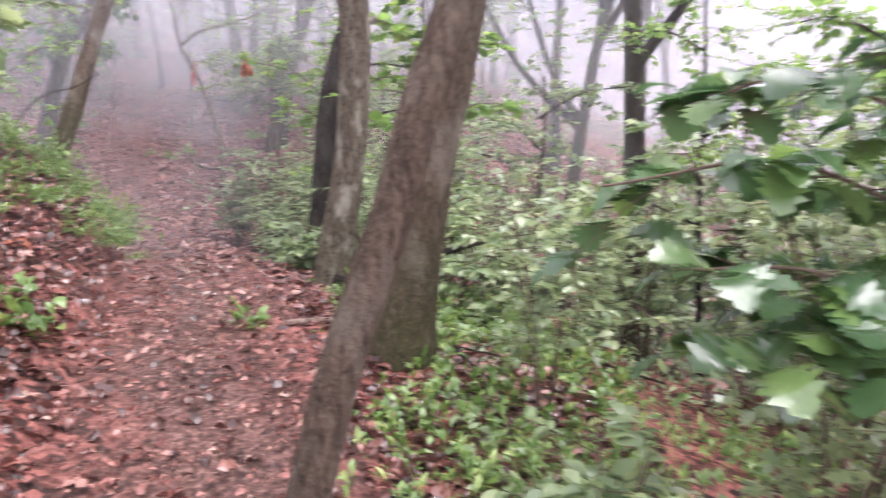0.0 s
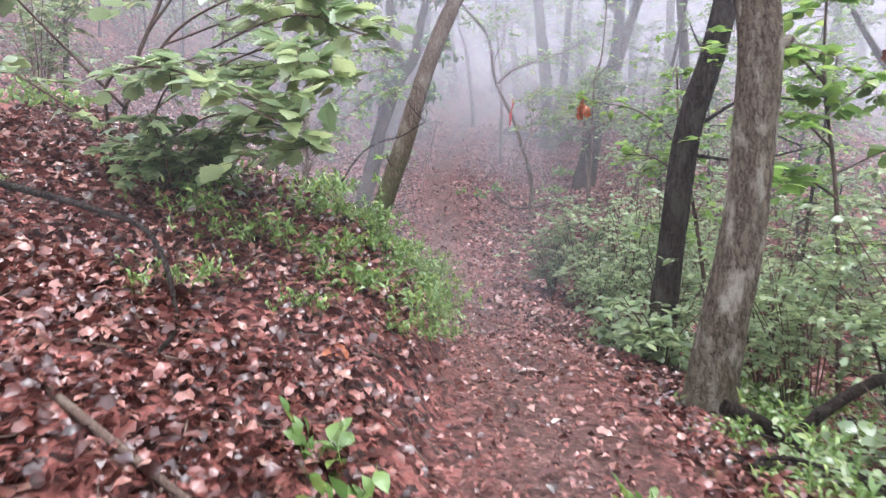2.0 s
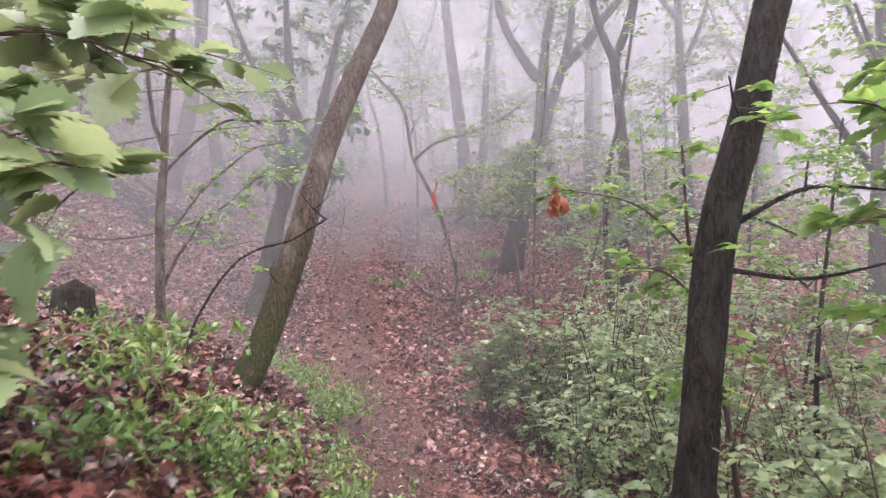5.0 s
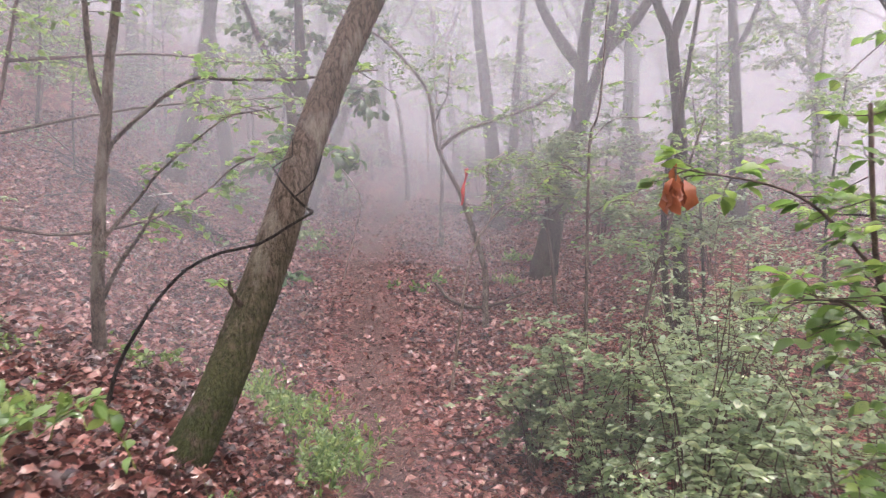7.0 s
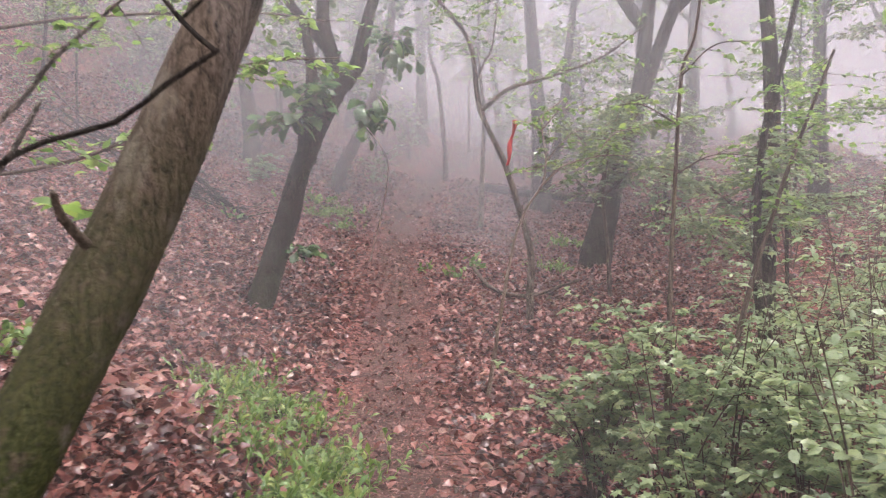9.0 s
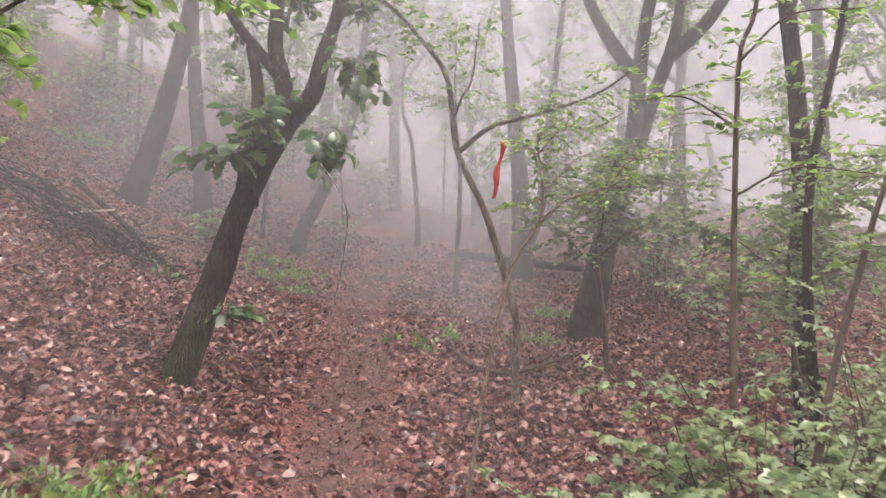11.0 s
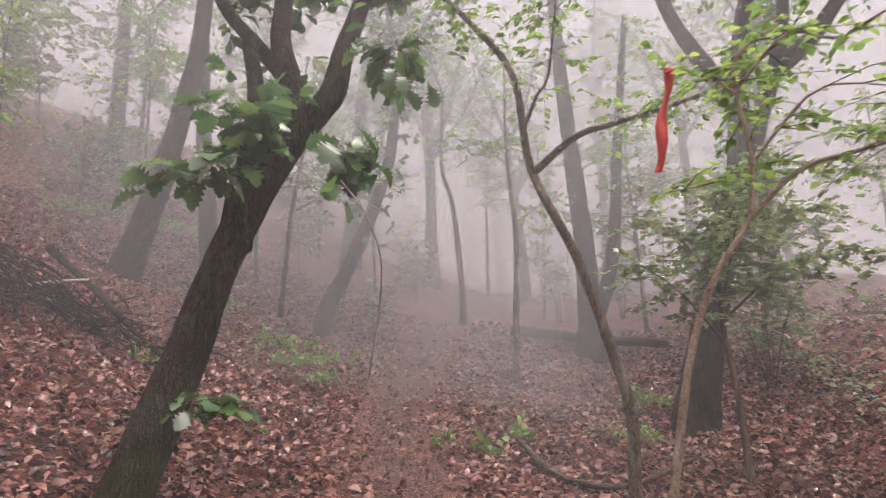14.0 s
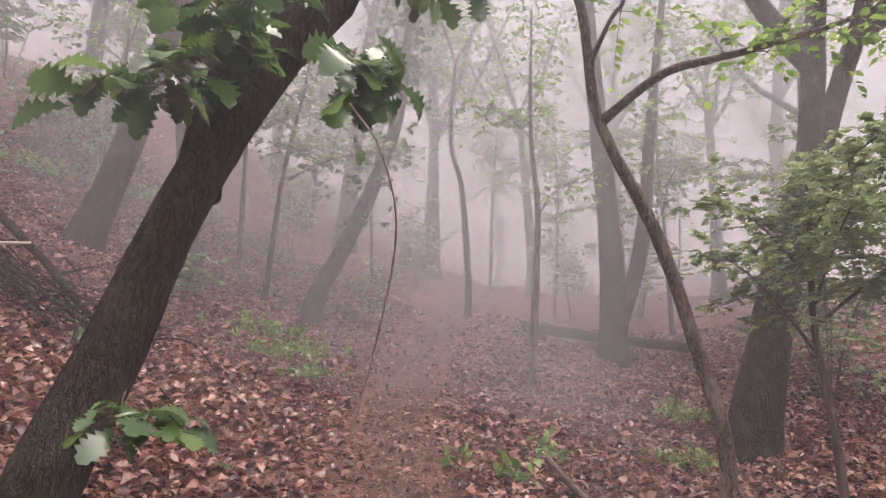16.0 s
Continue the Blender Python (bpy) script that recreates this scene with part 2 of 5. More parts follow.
def tube(line, r0, r1, sides, flare=0.0, rough=0.0):
    """A tapering limb along a line, with a flared foot and an uneven skin."""
    line = np.asarray(line, float)
    n = len(line)
    tan = np.gradient(line, axis=0)
    tan /= np.linalg.norm(tan, axis=1)[:, None] + 1e-9
    ref = np.array([0.31, 0.95, 0.05]) if abs(tan[:, 2]).mean() > 0.5 else np.array([0.05, 0.1, 1.0])
    a = np.cross(tan, ref)
    a /= np.linalg.norm(a, axis=1)[:, None] + 1e-9
    b = np.cross(tan, a)
    u = np.linspace(0, 1, n)
    s = np.concatenate([[0], np.cumsum(np.linalg.norm(np.diff(line, axis=0), axis=1))])
    r = r0 + (r1 - r0) * u + r0 * flare * np.exp(-s / (r0 * 2.2 + 1e-6))
    th = np.linspace(0, 2 * math.pi, sides, endpoint=False)
    rad = np.repeat(r[:, None], sides, 1)
    if rough:
        ph = rng.uniform(0, 6.28, 6)
        for k, (m, w) in enumerate(((2, 2.1), (3, 3.7), (5, 6.0), (7, 11.0), (4, 17.0))):
            rad *= 1 + rough / (1 + 0.35 * k) * np.sin(m * th[None, :] + ph[k] + w * s[:, None]) * np.cos(w * 0.7 * s[:, None] + ph[5] * k)
        rad += r0 * flare * 0.5 * np.exp(-s / (r0 * 1.6))[:, None] * np.maximum(0, np.sin(3 * th + ph[0]))[None, :]
    v = line[:, None, :] + rad[:, :, None] * (np.cos(th)[None, :, None] * a[:, None, :] + np.sin(th)[None, :, None] * b[:, None, :])
    v = v.reshape(-1, 3)
    i, j = np.meshgrid(np.arange(n - 1), np.arange(sides), indexing="ij")
    p, q = (i * sides + j).ravel(), (i * sides + (j + 1) % sides).ravel()
    t = np.vstack([np.stack([p, q, q + sides], 1), np.stack([p, q + sides, p + sides], 1)])
    v = np.vstack([v, line[-1] + tan[-1] * r[-1] * 0.6])
    k = (n - 1) * sides + np.arange(sides)
    t = np.vstack([t, np.stack([k, (n - 1) * sides + (np.arange(sides) + 1) % sides, np.full(sides, len(v) - 1)], 1)])
    return v, t


def strip_leaf(widths, fold=0.25, curl=0.15):
    """A leaf of length 1 along +x: a folded blade whose half width at even steps is given."""
    k = len(widths)
    x = np.linspace(0, 1, k)
    z = curl * (0.25 - (x - 0.5) ** 2) * 2
    w = np.asarray(widths)
    mid = np.stack([x, 0 * x, z], 1)
    lf = np.stack([x + 0.03, w, z + fold * w], 1)
    rt = np.stack([x + 0.03, -w, z + fold * w], 1)
    v = np.vstack([mid, lf, rt])
    t = []
    for i in range(k - 1):
        for o in (k, 2 * k):
            quad = (i, i + 1, o + i + 1, o + i) if o == k else (i, o + i, o + i + 1, i + 1)
            if widths[i] > 0:
                t.append((quad[0], quad[2], quad[3]) if o == k else (quad[0], quad[1], quad[2]))
            if widths[i + 1] > 0:
                t.append((quad[0], quad[1], quad[2]) if o == k else (quad[0], quad[2], quad[3]))
    return v, np.array(t)


def fan_leaf(lobes):
    """A palmate leaf: pointed lobes round the stalk's end."""
    pts = [(0, 0, 0.03)]
    for k in range(2 * lobes + 1):
        a = math.pi * (k / (2 * lobes) - 0.5) * 1.45
        r = (0.95 - 0.28 * abs(a) / 1.6) if k % 2 else 0.42
        pts.append((0.18 + r * math.cos(a) * 0.82, r * math.sin(a) * 0.85, -0.12 * r * (k % 2)))
    t = [(0, i, i + 1) for i in range(1, 2 * lobes + 1)]
    return np.array(pts, float), np.array(t)


OAK = strip_leaf([0.0, 0.05, 0.15, 0.08, 0.26, 0.13, 0.35, 0.19, 0.39, 0.22, 0.33, 0.16, 0.17, 0.0], 0.16, 0.35)
JAG = strip_leaf([0.0, 0.18, 0.27, 0.21, 0.36, 0.27, 0.41, 0.29, 0.37, 0.22, 0.27, 0.11, 0.1, 0.0], 0.12, 0.2)
OVATE = strip_leaf([0.0, 0.22, 0.29, 0.19, 0.0], 0.16, 0.28)
MAPLE = fan_leaf(4)
BLADE = strip_leaf([0.0, 0.16, 0.12, 0.0], 0.3, 0.5)
DRY = strip_leaf([0.0, 0.21, 0.16, 0.27, 0.0], 0.22, 0.55)
DRY_FAR = strip_leaf([0.0, 0.24, 0.25, 0.0], 0.22, 0.55)
CRUMB = strip_leaf([0.0, 0.26, 0.0], 0.3, 0.5)
FAR_LEAF = strip_leaf([0.0, 0.27, 0.22, 0.0], 0.2, 0.4)


def leaves(template, pos, ahead, size, tilt=0.32, lift=0.0):
    """Many leaves at once: where they sit, which way they point, how large they are."""
    v, t = template
    n = len(pos)
    ahead = ahead + rng.normal(0, 0.12, (n, 3))
    ahead[:, 2] += lift
    ahead /= np.linalg.norm(ahead, axis=1)[:, None] + 1e-9
    up = np.array([0, 0, 1.0]) + rng.normal(0, tilt, (n, 3))
    side = np.cross(up, ahead)
    side /= np.linalg.norm(side, axis=1)[:, None] + 1e-9
    top = np.cross(ahead, side)
    s = size[:, None, None]
    wide = rng.uniform(0.8, 1.2, (n, 1, 1))
    bend = rng.uniform(0.2, 1.3, (n, 1, 1))
    out = pos[:, None, :] + s * (v[None, :, 0:1] * ahead[:, None, :] + wide * v[None, :, 1:2] * side[:, None, :] + bend * v[None, :, 2:3] * top[:, None, :])
    tri = t[None] + (np.arange(n) * len(v))[:, None, None]
    return out.reshape(-1, 3), tri.reshape(-1, 3)


def sprays(anchors, ways, length, per, template, size, droop=0.25, thick=0.004, tuft=False):
    """Leafy twigs that start at the anchors: one heap of wood, one of leaves."""
    wood, pos, way = Heap(), [], []
    for a, w in zip(anchors, ways):
        w = w / (np.linalg.norm(w) + 1e-9)
        ln = length * rng.uniform(0.5, 1.2)
        bow = rng.normal(0, 0.22, 3)
        u = np.linspace(0, 1, 3)[:, None]
        line = a + ln * (u * w + u**2 * (bow - np.array([0, 0, droop])))
        wood.add(*tube(line, thick, thick * 0.35, 3))
        k = max(2, int(per * rng.uniform(0.7, 1.3)))
        f = (0.75 + 0.25 * rng.random(k)) if tuft else rng.uniform(0.2, 1.0, k)
        p = a + ln * (f[:, None] * w + f[:, None] ** 2 * (bow - np.array([0, 0, droop])))
        out = np.cross(w, [0, 0, 1.0])
        d = w * rng.uniform(0.2, 0.9, (k, 1)) + out * rng.choice([-1, 1], (k, 1)) * rng.uniform(0.4, 1.1, (k, 1))
        if tuft:
            d = rng.normal(0, 1, (k, 3)) * [1, 1, 0.5] + w * 0.4
        d[:, 2] -= rng.uniform(0.0, 0.5, k)
        pos.append(p)
        way.append(d)
    pos, way = np.vstack(pos), np.vstack(way)
    return wood.done(), leaves(template, pos, way, size * rng.uniform(0.6, 1.25, len(pos)))


def along(lines, count, low=0.3):
    """Places on limbs and the ways in which twigs leave them."""
    at, way = [], []
    lens = np.array([np.linalg.norm(np.diff(l, axis=0), axis=1).sum() for l in lines])
    for k in rng.choice(len(lines), count, p=lens / lens.sum()):
        l = lines[k]
        i = int(rng.uniform(low, 1) * (len(l) - 1))
        at.append(l[i])
        a = rng.uniform(0, 2 * math.pi)
        way.append((math.cos(a), math.sin(a), rng.normal(0.12, 0.25)))
    return np.array(at), np.array(way)


def smooth_interp(y, ys, vs, soft=0.5):
    return (np.interp(y - soft, ys, vs) + 2 * np.interp(y, ys, vs) + np.interp(y + soft, ys, vs)) / 4


# ---- ground: a trail along a hillside that climbs to one side ----
TRAIL_Y = [-40, 0, 3.5, 6, 7.3, 10, 14, 17, 20, 22, 25, 29, 35, 60]
TRAIL_X = [0.1, 0.1, -0.05, -0.2, -0.45, -0.85, -1.7, -2.15, -2.5, -3.0, -3.2, -2.9, -2.0, -2]
RISE_Y = [-40, -5, 0, 1.3, 2.7, 4, 6, 7.3, 8.9, 10.8, 12.6, 14, 17, 20, 22, 25, 29, 35, 60]
RISE_Z = [-4, -0.6, -0.12, 0.05, 0.35, 0.48, 0.42, 0.36, -0.08, -0.10, -0.06, 0.02, 0.28, 0.92, 1.28, 2.08, 3.45, 4.9, 9.5]
BANK_Y = [0, 3, 4.5, 6, 7.5, 9.4, 10.5, 12, 14]
BANK_H = [0.1, 0.15, 0.35, 0.75, 1.0, 1.0, 0.9, 0.5, 0.05]


def trail_x(y):
    return smooth_interp(np.asarray(y, float), TRAIL_Y, TRAIL_X)


def height(x, y):
    x, y = np.asarray(x, float), np.asarray(y, float)
    d = x - trail_x(y)
    e = np.maximum(-d - 0.5, 0)
    m = np.minimum(e, 9)
    up = smooth_interp(y, BANK_Y, BANK_H) * (1 - np.exp(-e / 0.38)) + 0.28 * m + 0.03 * m * m * np.clip((y - 8) / 5, 0, 1) + 0.35 * np.clip(e - m, 0, 25)
    f = np.maximum(d - 0.45, 0)
    down = np.interp(y, [12, 19], [0.30, 0.10]) * np.minimum(f, 3) + np.interp(y, [12, 17, 20, 24], [0.5, 0.25, 0.0, -0.10]) * np.clip(f - 3, 0, 9) + 0.35 * np.clip(f - 12, 0, 20)
    hollow = 0.03 * np.exp(-((d / 0.4) ** 2))
    return smooth_interp(y, RISE_Y, RISE_Z) + up - down - hollow


def bumps(x, y):
    return 0.05 * np.sin(1.7 * x + 0.6 * y) * np.sin(1.3 * y - 0.4 * x) + 0.02 * np.sin(5.1 * x + 2.0) * np.sin(4.3 * y + x) + 0.008 * np.sin(13 * x + 3 * y) * np.sin(11 * y)


def land(x, y):
    d = np.abs(np.asarray(x, float) - trail_x(y))
    return height(x, y) + bumps(np.asarray(x, float), np.asarray(y, float)) * np.clip((d - 0.3) / 0.5, 0.15, 1)


def on(x, y, lift=0.0):
    return Vector((x, y, float(land(x, y)) + lift))


def axis(parts):
    out = [np.arange(a, b, s) for a, b, s in parts]
    return np.concatenate(out + [[parts[-1][1]]])


gx = axis([(-400, -60, 40), (-60, -14, 2.0), (-14, -6, 0.25), (-6, 4, 0.08), (4, 14, 0.4), (14, 60, 2.0), (60, 400, 40)])
gy = axis([(-400, -40, 40), (-40, -4, 2.0), (-4, 26, 0.10), (26, 40, 0.4), (40, 60, 2.0), (60, 400, 40)])
X, Y = np.meshgrid(gx, gy)
gv = np.stack([X, Y, land(X, Y)], -1).reshape(-1, 3)
gi, gj = np.meshgrid(np.arange(len(gy) - 1), np.arange(len(gx) - 1), indexing="ij")
ga = (gi * len(gx) + gj).ravel()
gq = np.stack([ga, ga + 1, ga + len(gx) + 1, ga + len(gx)], 1)
trail = np.clip(1.25 - np.abs(X - trail_x(Y) - 0.08 * np.sin(3 * Y)) / 0.56, 0, 1).ravel()
ground = part("ground", mesh_of("ground", gv, gq, EARTH, True, {"trail": trail}))
tagged(ground, "dark earth hillside with a narrow trodden trail", "ground", "", "structure")


# ---- trees ----
def tree(label, points, r0, r1, mat, limbs=(), crown=0, leaf=OVATE, size=0.07, leaf_material=LEAF_BRIGHT, per=12, length=0.6,
         moss=0.0, sides=18, flare=0.45, low=0.3, from_trunk=0.55, name="tree", tuft=False, group="", tops=0, top_len=2.5):
    """A tree: trunk, each limb and the leafy crown. tops: limbs that grow on past the trunk's end."""
    x0, y0, z0 = points[0]
    sunk = float(land(x0, y0)) - 0.12
    if z0 > sunk:
        points = [(x0 - 0.3 * (points[1][0] - x0), y0, sunk)] + list(points)
    base = root(name, points[0], label, "tree", group)
    line = curve(points, max(0.05, r0 * 0.6))
    v, t = tube(line, r0, r1, sides, flare, 0.05)
    z = (v[:, 2] - line[0][2]) / 1.0
    part("trunk", mesh_of("trunk", v, t, mat, True, {"moss": np.clip(moss * np.clip(1.15 - z / max(1.0, moss), 0, 1), 0, 1)}), base)
    lines = [line[int(len(line) * from_trunk):]]
    limbs = list(limbs)
    end, way = line[-1], line[-1] - line[-4]
    way = way / np.linalg.norm(way)
    for k in range(tops):
        a = 6.28 * (k + rng.uniform(-0.2, 0.2)) / tops
        d = way * 0.7 + 0.55 * np.array([math.cos(a), math.sin(a), 0.7])
        p1, p2 = end + d * top_len * 0.45, end + d * top_len + rng.normal(0, 0.2, 3)
        limbs.append(((tuple(end - way * 0.05), tuple(p1), tuple(p2)), r1 * 0.75, r1 * 0.2))
    for pts, a, b in limbs:
        ll = curve(pts, max(0.06, a * 1.2))
        part("limb", mesh_of("limb", *tube(ll, a, b, max(6, sides // 2), 0.15, 0.05), mat, True), base)
        lines.append(ll)
    if crown:
        at, ways = along(lines, crown, low)
        (wv, wt), (lv, lt) = sprays(at, ways, length, per, leaf, size, tuft=tuft)
        tagged(part("twigs", mesh_of("twigs", wv, wt, TWIG), base), kind="stuff")
        tagged(part("crown", mesh_of("crown", lv, lt, leaf_material, True), base), kind="stuff")
    return base


def shrub(label, at, tall, spread, stems, count, leaf, size, leaf_material, per=14, length=0.35, name="shrub", group="", droop=0.2):
    """Several thin stems from one foot, with layered leafy sprays."""
    base = root(name, at, label, "shrub", group)
    at, lines, wood = np.array(at), [], Heap()
    for k in range(stems):
        a = rng.uniform(0, 6.28)
        out = np.array([math.cos(a), math.sin(a), 0]) * spread * rng.uniform(0.3, 1.0)
        top = at + out + [0, 0, tall * rng.uniform(0.65, 1.0)]
        l = curve([at + out * 0.03 - [0, 0, 0.05], at + out * 0.35 + [0, 0, tall * 0.45], top], 0.07)
        lines.append(l)
        wood.add(*tube(l, 0.008, 0.003, 6))
    p, w = along(lines, count, 0.35)
    (wv, wt), (lv, lt) = sprays(p, w, length, per, leaf, size, droop, 0.003)
    wood.add(wv, wt)
    tagged(part("stems", mesh_of("stems", *wood.done(), TWIG), base), kind="stuff")
    tagged(part("foliage", mesh_of("foliage", lv, lt, leaf_material, True), base), kind="stuff")
    return base


def placed(proto, x, y, turn, scale, lift=0.0):
    at = on(x, y, lift)
    return copy_thing(proto, Matrix.Translation(at) @ Matrix.Rotation(turn, 4, "Z") @ Matrix.Scale(scale, 4))


# trees close to the trail
tree("slim dark-barked tree leaning over the trail's edge", [(0.14, 1.8, 0.0), (0.27, 1.8, 0.52), (0.36, 1.8, 0.86), (0.49, 1.8, 1.22), (0.58, 1.8, 1.52), (0.65, 1.8, 1.71), (0.95, 1.85, 2.6), (1.3, 1.9, 4.0)],
     0.057, 0.04, BARK_WARM, flare=0.2, tops=3, crown=35, leaf=OVATE, size=0.09, leaf_material=LEAF_BRIGHT, from_trunk=0.85, low=0.4)
tree("mottled grey tree trunk with a mossy foot", [(0.87, 3.6, 0.1), (0.94, 3.6, 0.76), (1.03, 3.6, 1.29), (1.14, 3.6, 1.75), (1.24, 3.6, 2.2), (1.5, 3.7, 3.4), (1.7, 3.8, 5.0)],
     0.15, 0.09, BARK_WARM, moss=0.8, tops=4, crown=45, leaf=OVATE, size=0.1, leaf_material=LEAF_BRIGHT, from_trunk=0.85, low=0.4)
tree("pale lichen-blotched tree trunk beside the trail", [(0.78, 5.95, -0.03), (0.91, 5.95, 0.78), (1.01, 5.95, 1.37), (1.05, 5.95, 1.95), (1.06, 5.95, 2.37), (1.03, 5.95, 2.90), (1.10, 6.06, 4.21), (1.32, 6.17, 5.84)],
     0.136, 0.088, BARK_GREY, moss=0.35, limbs=[(((1.08, 5.93, 2.30), (1.18, 5.92, 2.34), (1.22, 5.91, 2.35)), 0.045, 0.02)],
     tops=4, crown=55, leaf=OVATE, size=0.1, leaf_material=LEAF_BRIGHT, from_trunk=0.85, low=0.4)
tree("straight dark furrowed trunk with leafy side twigs", [(0.91, 8.30, -0.35), (0.97, 8.30, 0.40), (1.05, 8.30, 1.19), (1.14, 8.30, 1.95), (1.33, 8.30, 2.63), (1.51, 8.30, 3.36), (1.73, 8.30, 4.07), (2.13, 8.36, 6.01)],
     0.127, 0.085, BARK_DARK, moss=0.2, limbs=[(((1.27, 8.27, 2.06), (1.56, 8.01, 2.23), (1.96, 7.78, 2.18)), 0.018, 0.006), (((1.21, 8.27, 1.77), (1.61, 8.13, 1.72), (2.13, 8.01, 1.83)), 0.016, 0.006),
     (((1.35, 8.27, 2.58), (1.16, 8.01, 2.69), (1.04, 7.78, 2.81)), 0.012, 0.005)],
     tops=4, crown=60, leaf=OVATE, size=0.1, leaf_material=LEAF_BRIGHT, from_trunk=0.85, low=0.35)
tree("leaning grey-brown tree with a mossy foot on the bank", [(-2.16, 8.92, 0.7), (-1.95, 9.1, 1.0), (-1.75, 9.28, 1.5), (-1.6, 9.44, 2.0), (-1.47, 9.6, 2.5), (-1.33, 9.8, 3.0), (-1.14, 10.0, 3.5), (-0.9, 10.2, 4.1), (-0.6, 10.45, 5.2), (-0.4, 10.65, 6.4)],
     0.108, 0.07, BARK_WARM, moss=1.3, flare=0.3, tops=4, crown=55, leaf=OVATE, size=0.08, leaf_material=LEAF_BRIGHT, from_trunk=0.85, low=0.4,
     limbs=[(((-1.71, 9.27, 1.72), (-1.74, 9.19, 1.80), (-1.73, 9.14, 1.86)), 0.014, 0.008)])
oak = tree("leaning dark oak forking into several limbs above leaf tufts", [(-4.1, 16.95, 0.45), (-4.03, 17.03, 0.72), (-3.89, 17.2, 1.28), (-3.73, 17.42, 2.01), (-3.62, 17.61, 2.65), (-3.46, 17.77, 3.19), (-3.29, 17.91, 3.63), (-3.08, 18.03, 4.06)],
     0.185, 0.13, BARK_OAK, moss=0.75, flare=0.25,
     limbs=[(((-3.55, 17.68, 2.8), (-3.57, 17.81, 3.31), (-3.55, 17.94, 3.75), (-3.62, 18.12, 4.35), (-3.8, 18.3, 4.96)), 0.13, 0.06),
            (((-3.16, 18.0, 3.85), (-3.31, 18.14, 4.41), (-3.48, 18.3, 4.95), (-3.53, 18.48, 5.54), (-3.6, 18.7, 7.0), (-3.5, 18.8, 8.6)), 0.12, 0.03),
            (((-3.40, 18.2, 4.55), (-3.75, 18.3, 4.96), (-4.12, 18.44, 5.42), (-4.5, 18.64, 6.2), (-5.0, 18.8, 7.6)), 0.08, 0.03),
            (((-3.12, 18.0, 3.95), (-2.91, 18.1, 4.27), (-2.85, 18.23, 4.72), (-2.74, 18.42, 5.35), (-2.5, 18.65, 6.4), (-2.0, 18.8, 8.0)), 0.12, 0.03)],
     crown=85, leaf=OAK, size=0.18, leaf_material=LEAF_OAK, per=9, length=0.5, from_trunk=0.97, low=0.35, tuft=True)


def tuft(label, at, radius, count, size, hang=0.0, template=OAK, mat=LEAF_OAK, name="leaf_tuft", bearer=None):
    """A dense bunch of large leaves on short shoots, borne by a tree or a thing of its own."""
    base = bearer or root(name, at, label, "foliage")
    at = np.array(at)
    ways = rng.normal(0, 1, (count, 3)) * [1, 1, 0.55] + [0, 0, -hang]
    (wv, wt), (lv, lt) = sprays(np.repeat(at[None], count, 0) + rng.normal(0, radius * 0.15, (count, 3)), ways, radius, 5, template, size, 0.3, 0.005)
    tagged(part("shoots", mesh_of("shoots", wv, wt, TWIG), base), kind="stuff")
    tagged(part("leaf_bunch", mesh_of("leaf_bunch", lv, lt, mat, True), base, label if bearer else ""), kind="stuff")
    return base


tuft("bunch of large glossy oak leaves on the leaning trunk", (-3.68, 17.35, 3.45), 0.34, 15, 0.26, 0.3, bearer=oak)
tuft("bunch of large glossy oak leaves on the short limb", (-3.36, 17.3, 3.72), 0.3, 12, 0.26, 0.2, bearer=oak)
tuft("bunch of large oak leaves hanging from the fork", (-2.62, 17.55, 3.62), 0.3, 11, 0.25, 1.1, bearer=oak)
tuft("bunch of large oak leaves on the upper limb", (-2.34, 17.95, 4.65), 0.42, 15, 0.25, 0.5, bearer=oak)
tuft("low sprig of oak leaves beside the leaning trunk", (-3.36, 17.0, 1.62), 0.24, 7, 0.19, 0.4, bearer=oak)

tree("slender crooked sapling with a side branch by the trail", [(-0.3, 18.6, 0.35), (-0.3, 18.75, 0.9), (-0.3, 18.8, 1.51), (-0.48, 18.8, 2.17), (-0.73, 18.8, 2.92), (-1.12, 18.8, 3.76), (-1.28, 18.8, 4.73), (-1.68, 18.8, 5.3), (-2.09, 18.8, 5.73), (-2.6, 18.8, 6.05), (-3.4, 18.6, 6.5)],
     0.064, 0.015, BARK_WARM, flare=0.15, sides=12,
     limbs=[(((-1.10, 18.8, 3.72), (-0.72, 18.6, 3.99), (-0.37, 18.6, 4.11), (0.04, 18.6, 4.23), (0.74, 18.6, 4.5), (1.3, 18.4, 4.9)), 0.035, 0.01),
            (((-1.17, 18.8, 4.2), (-1.05, 18.65, 4.45), (-0.94, 18.6, 4.65), (-0.85, 18.5, 5.4)), 0.022, 0.008)],
     crown=110, leaf=OVATE, size=0.08, leaf_material=LEAF_BRIGHT, from_trunk=0.55, low=0.3, per=13)
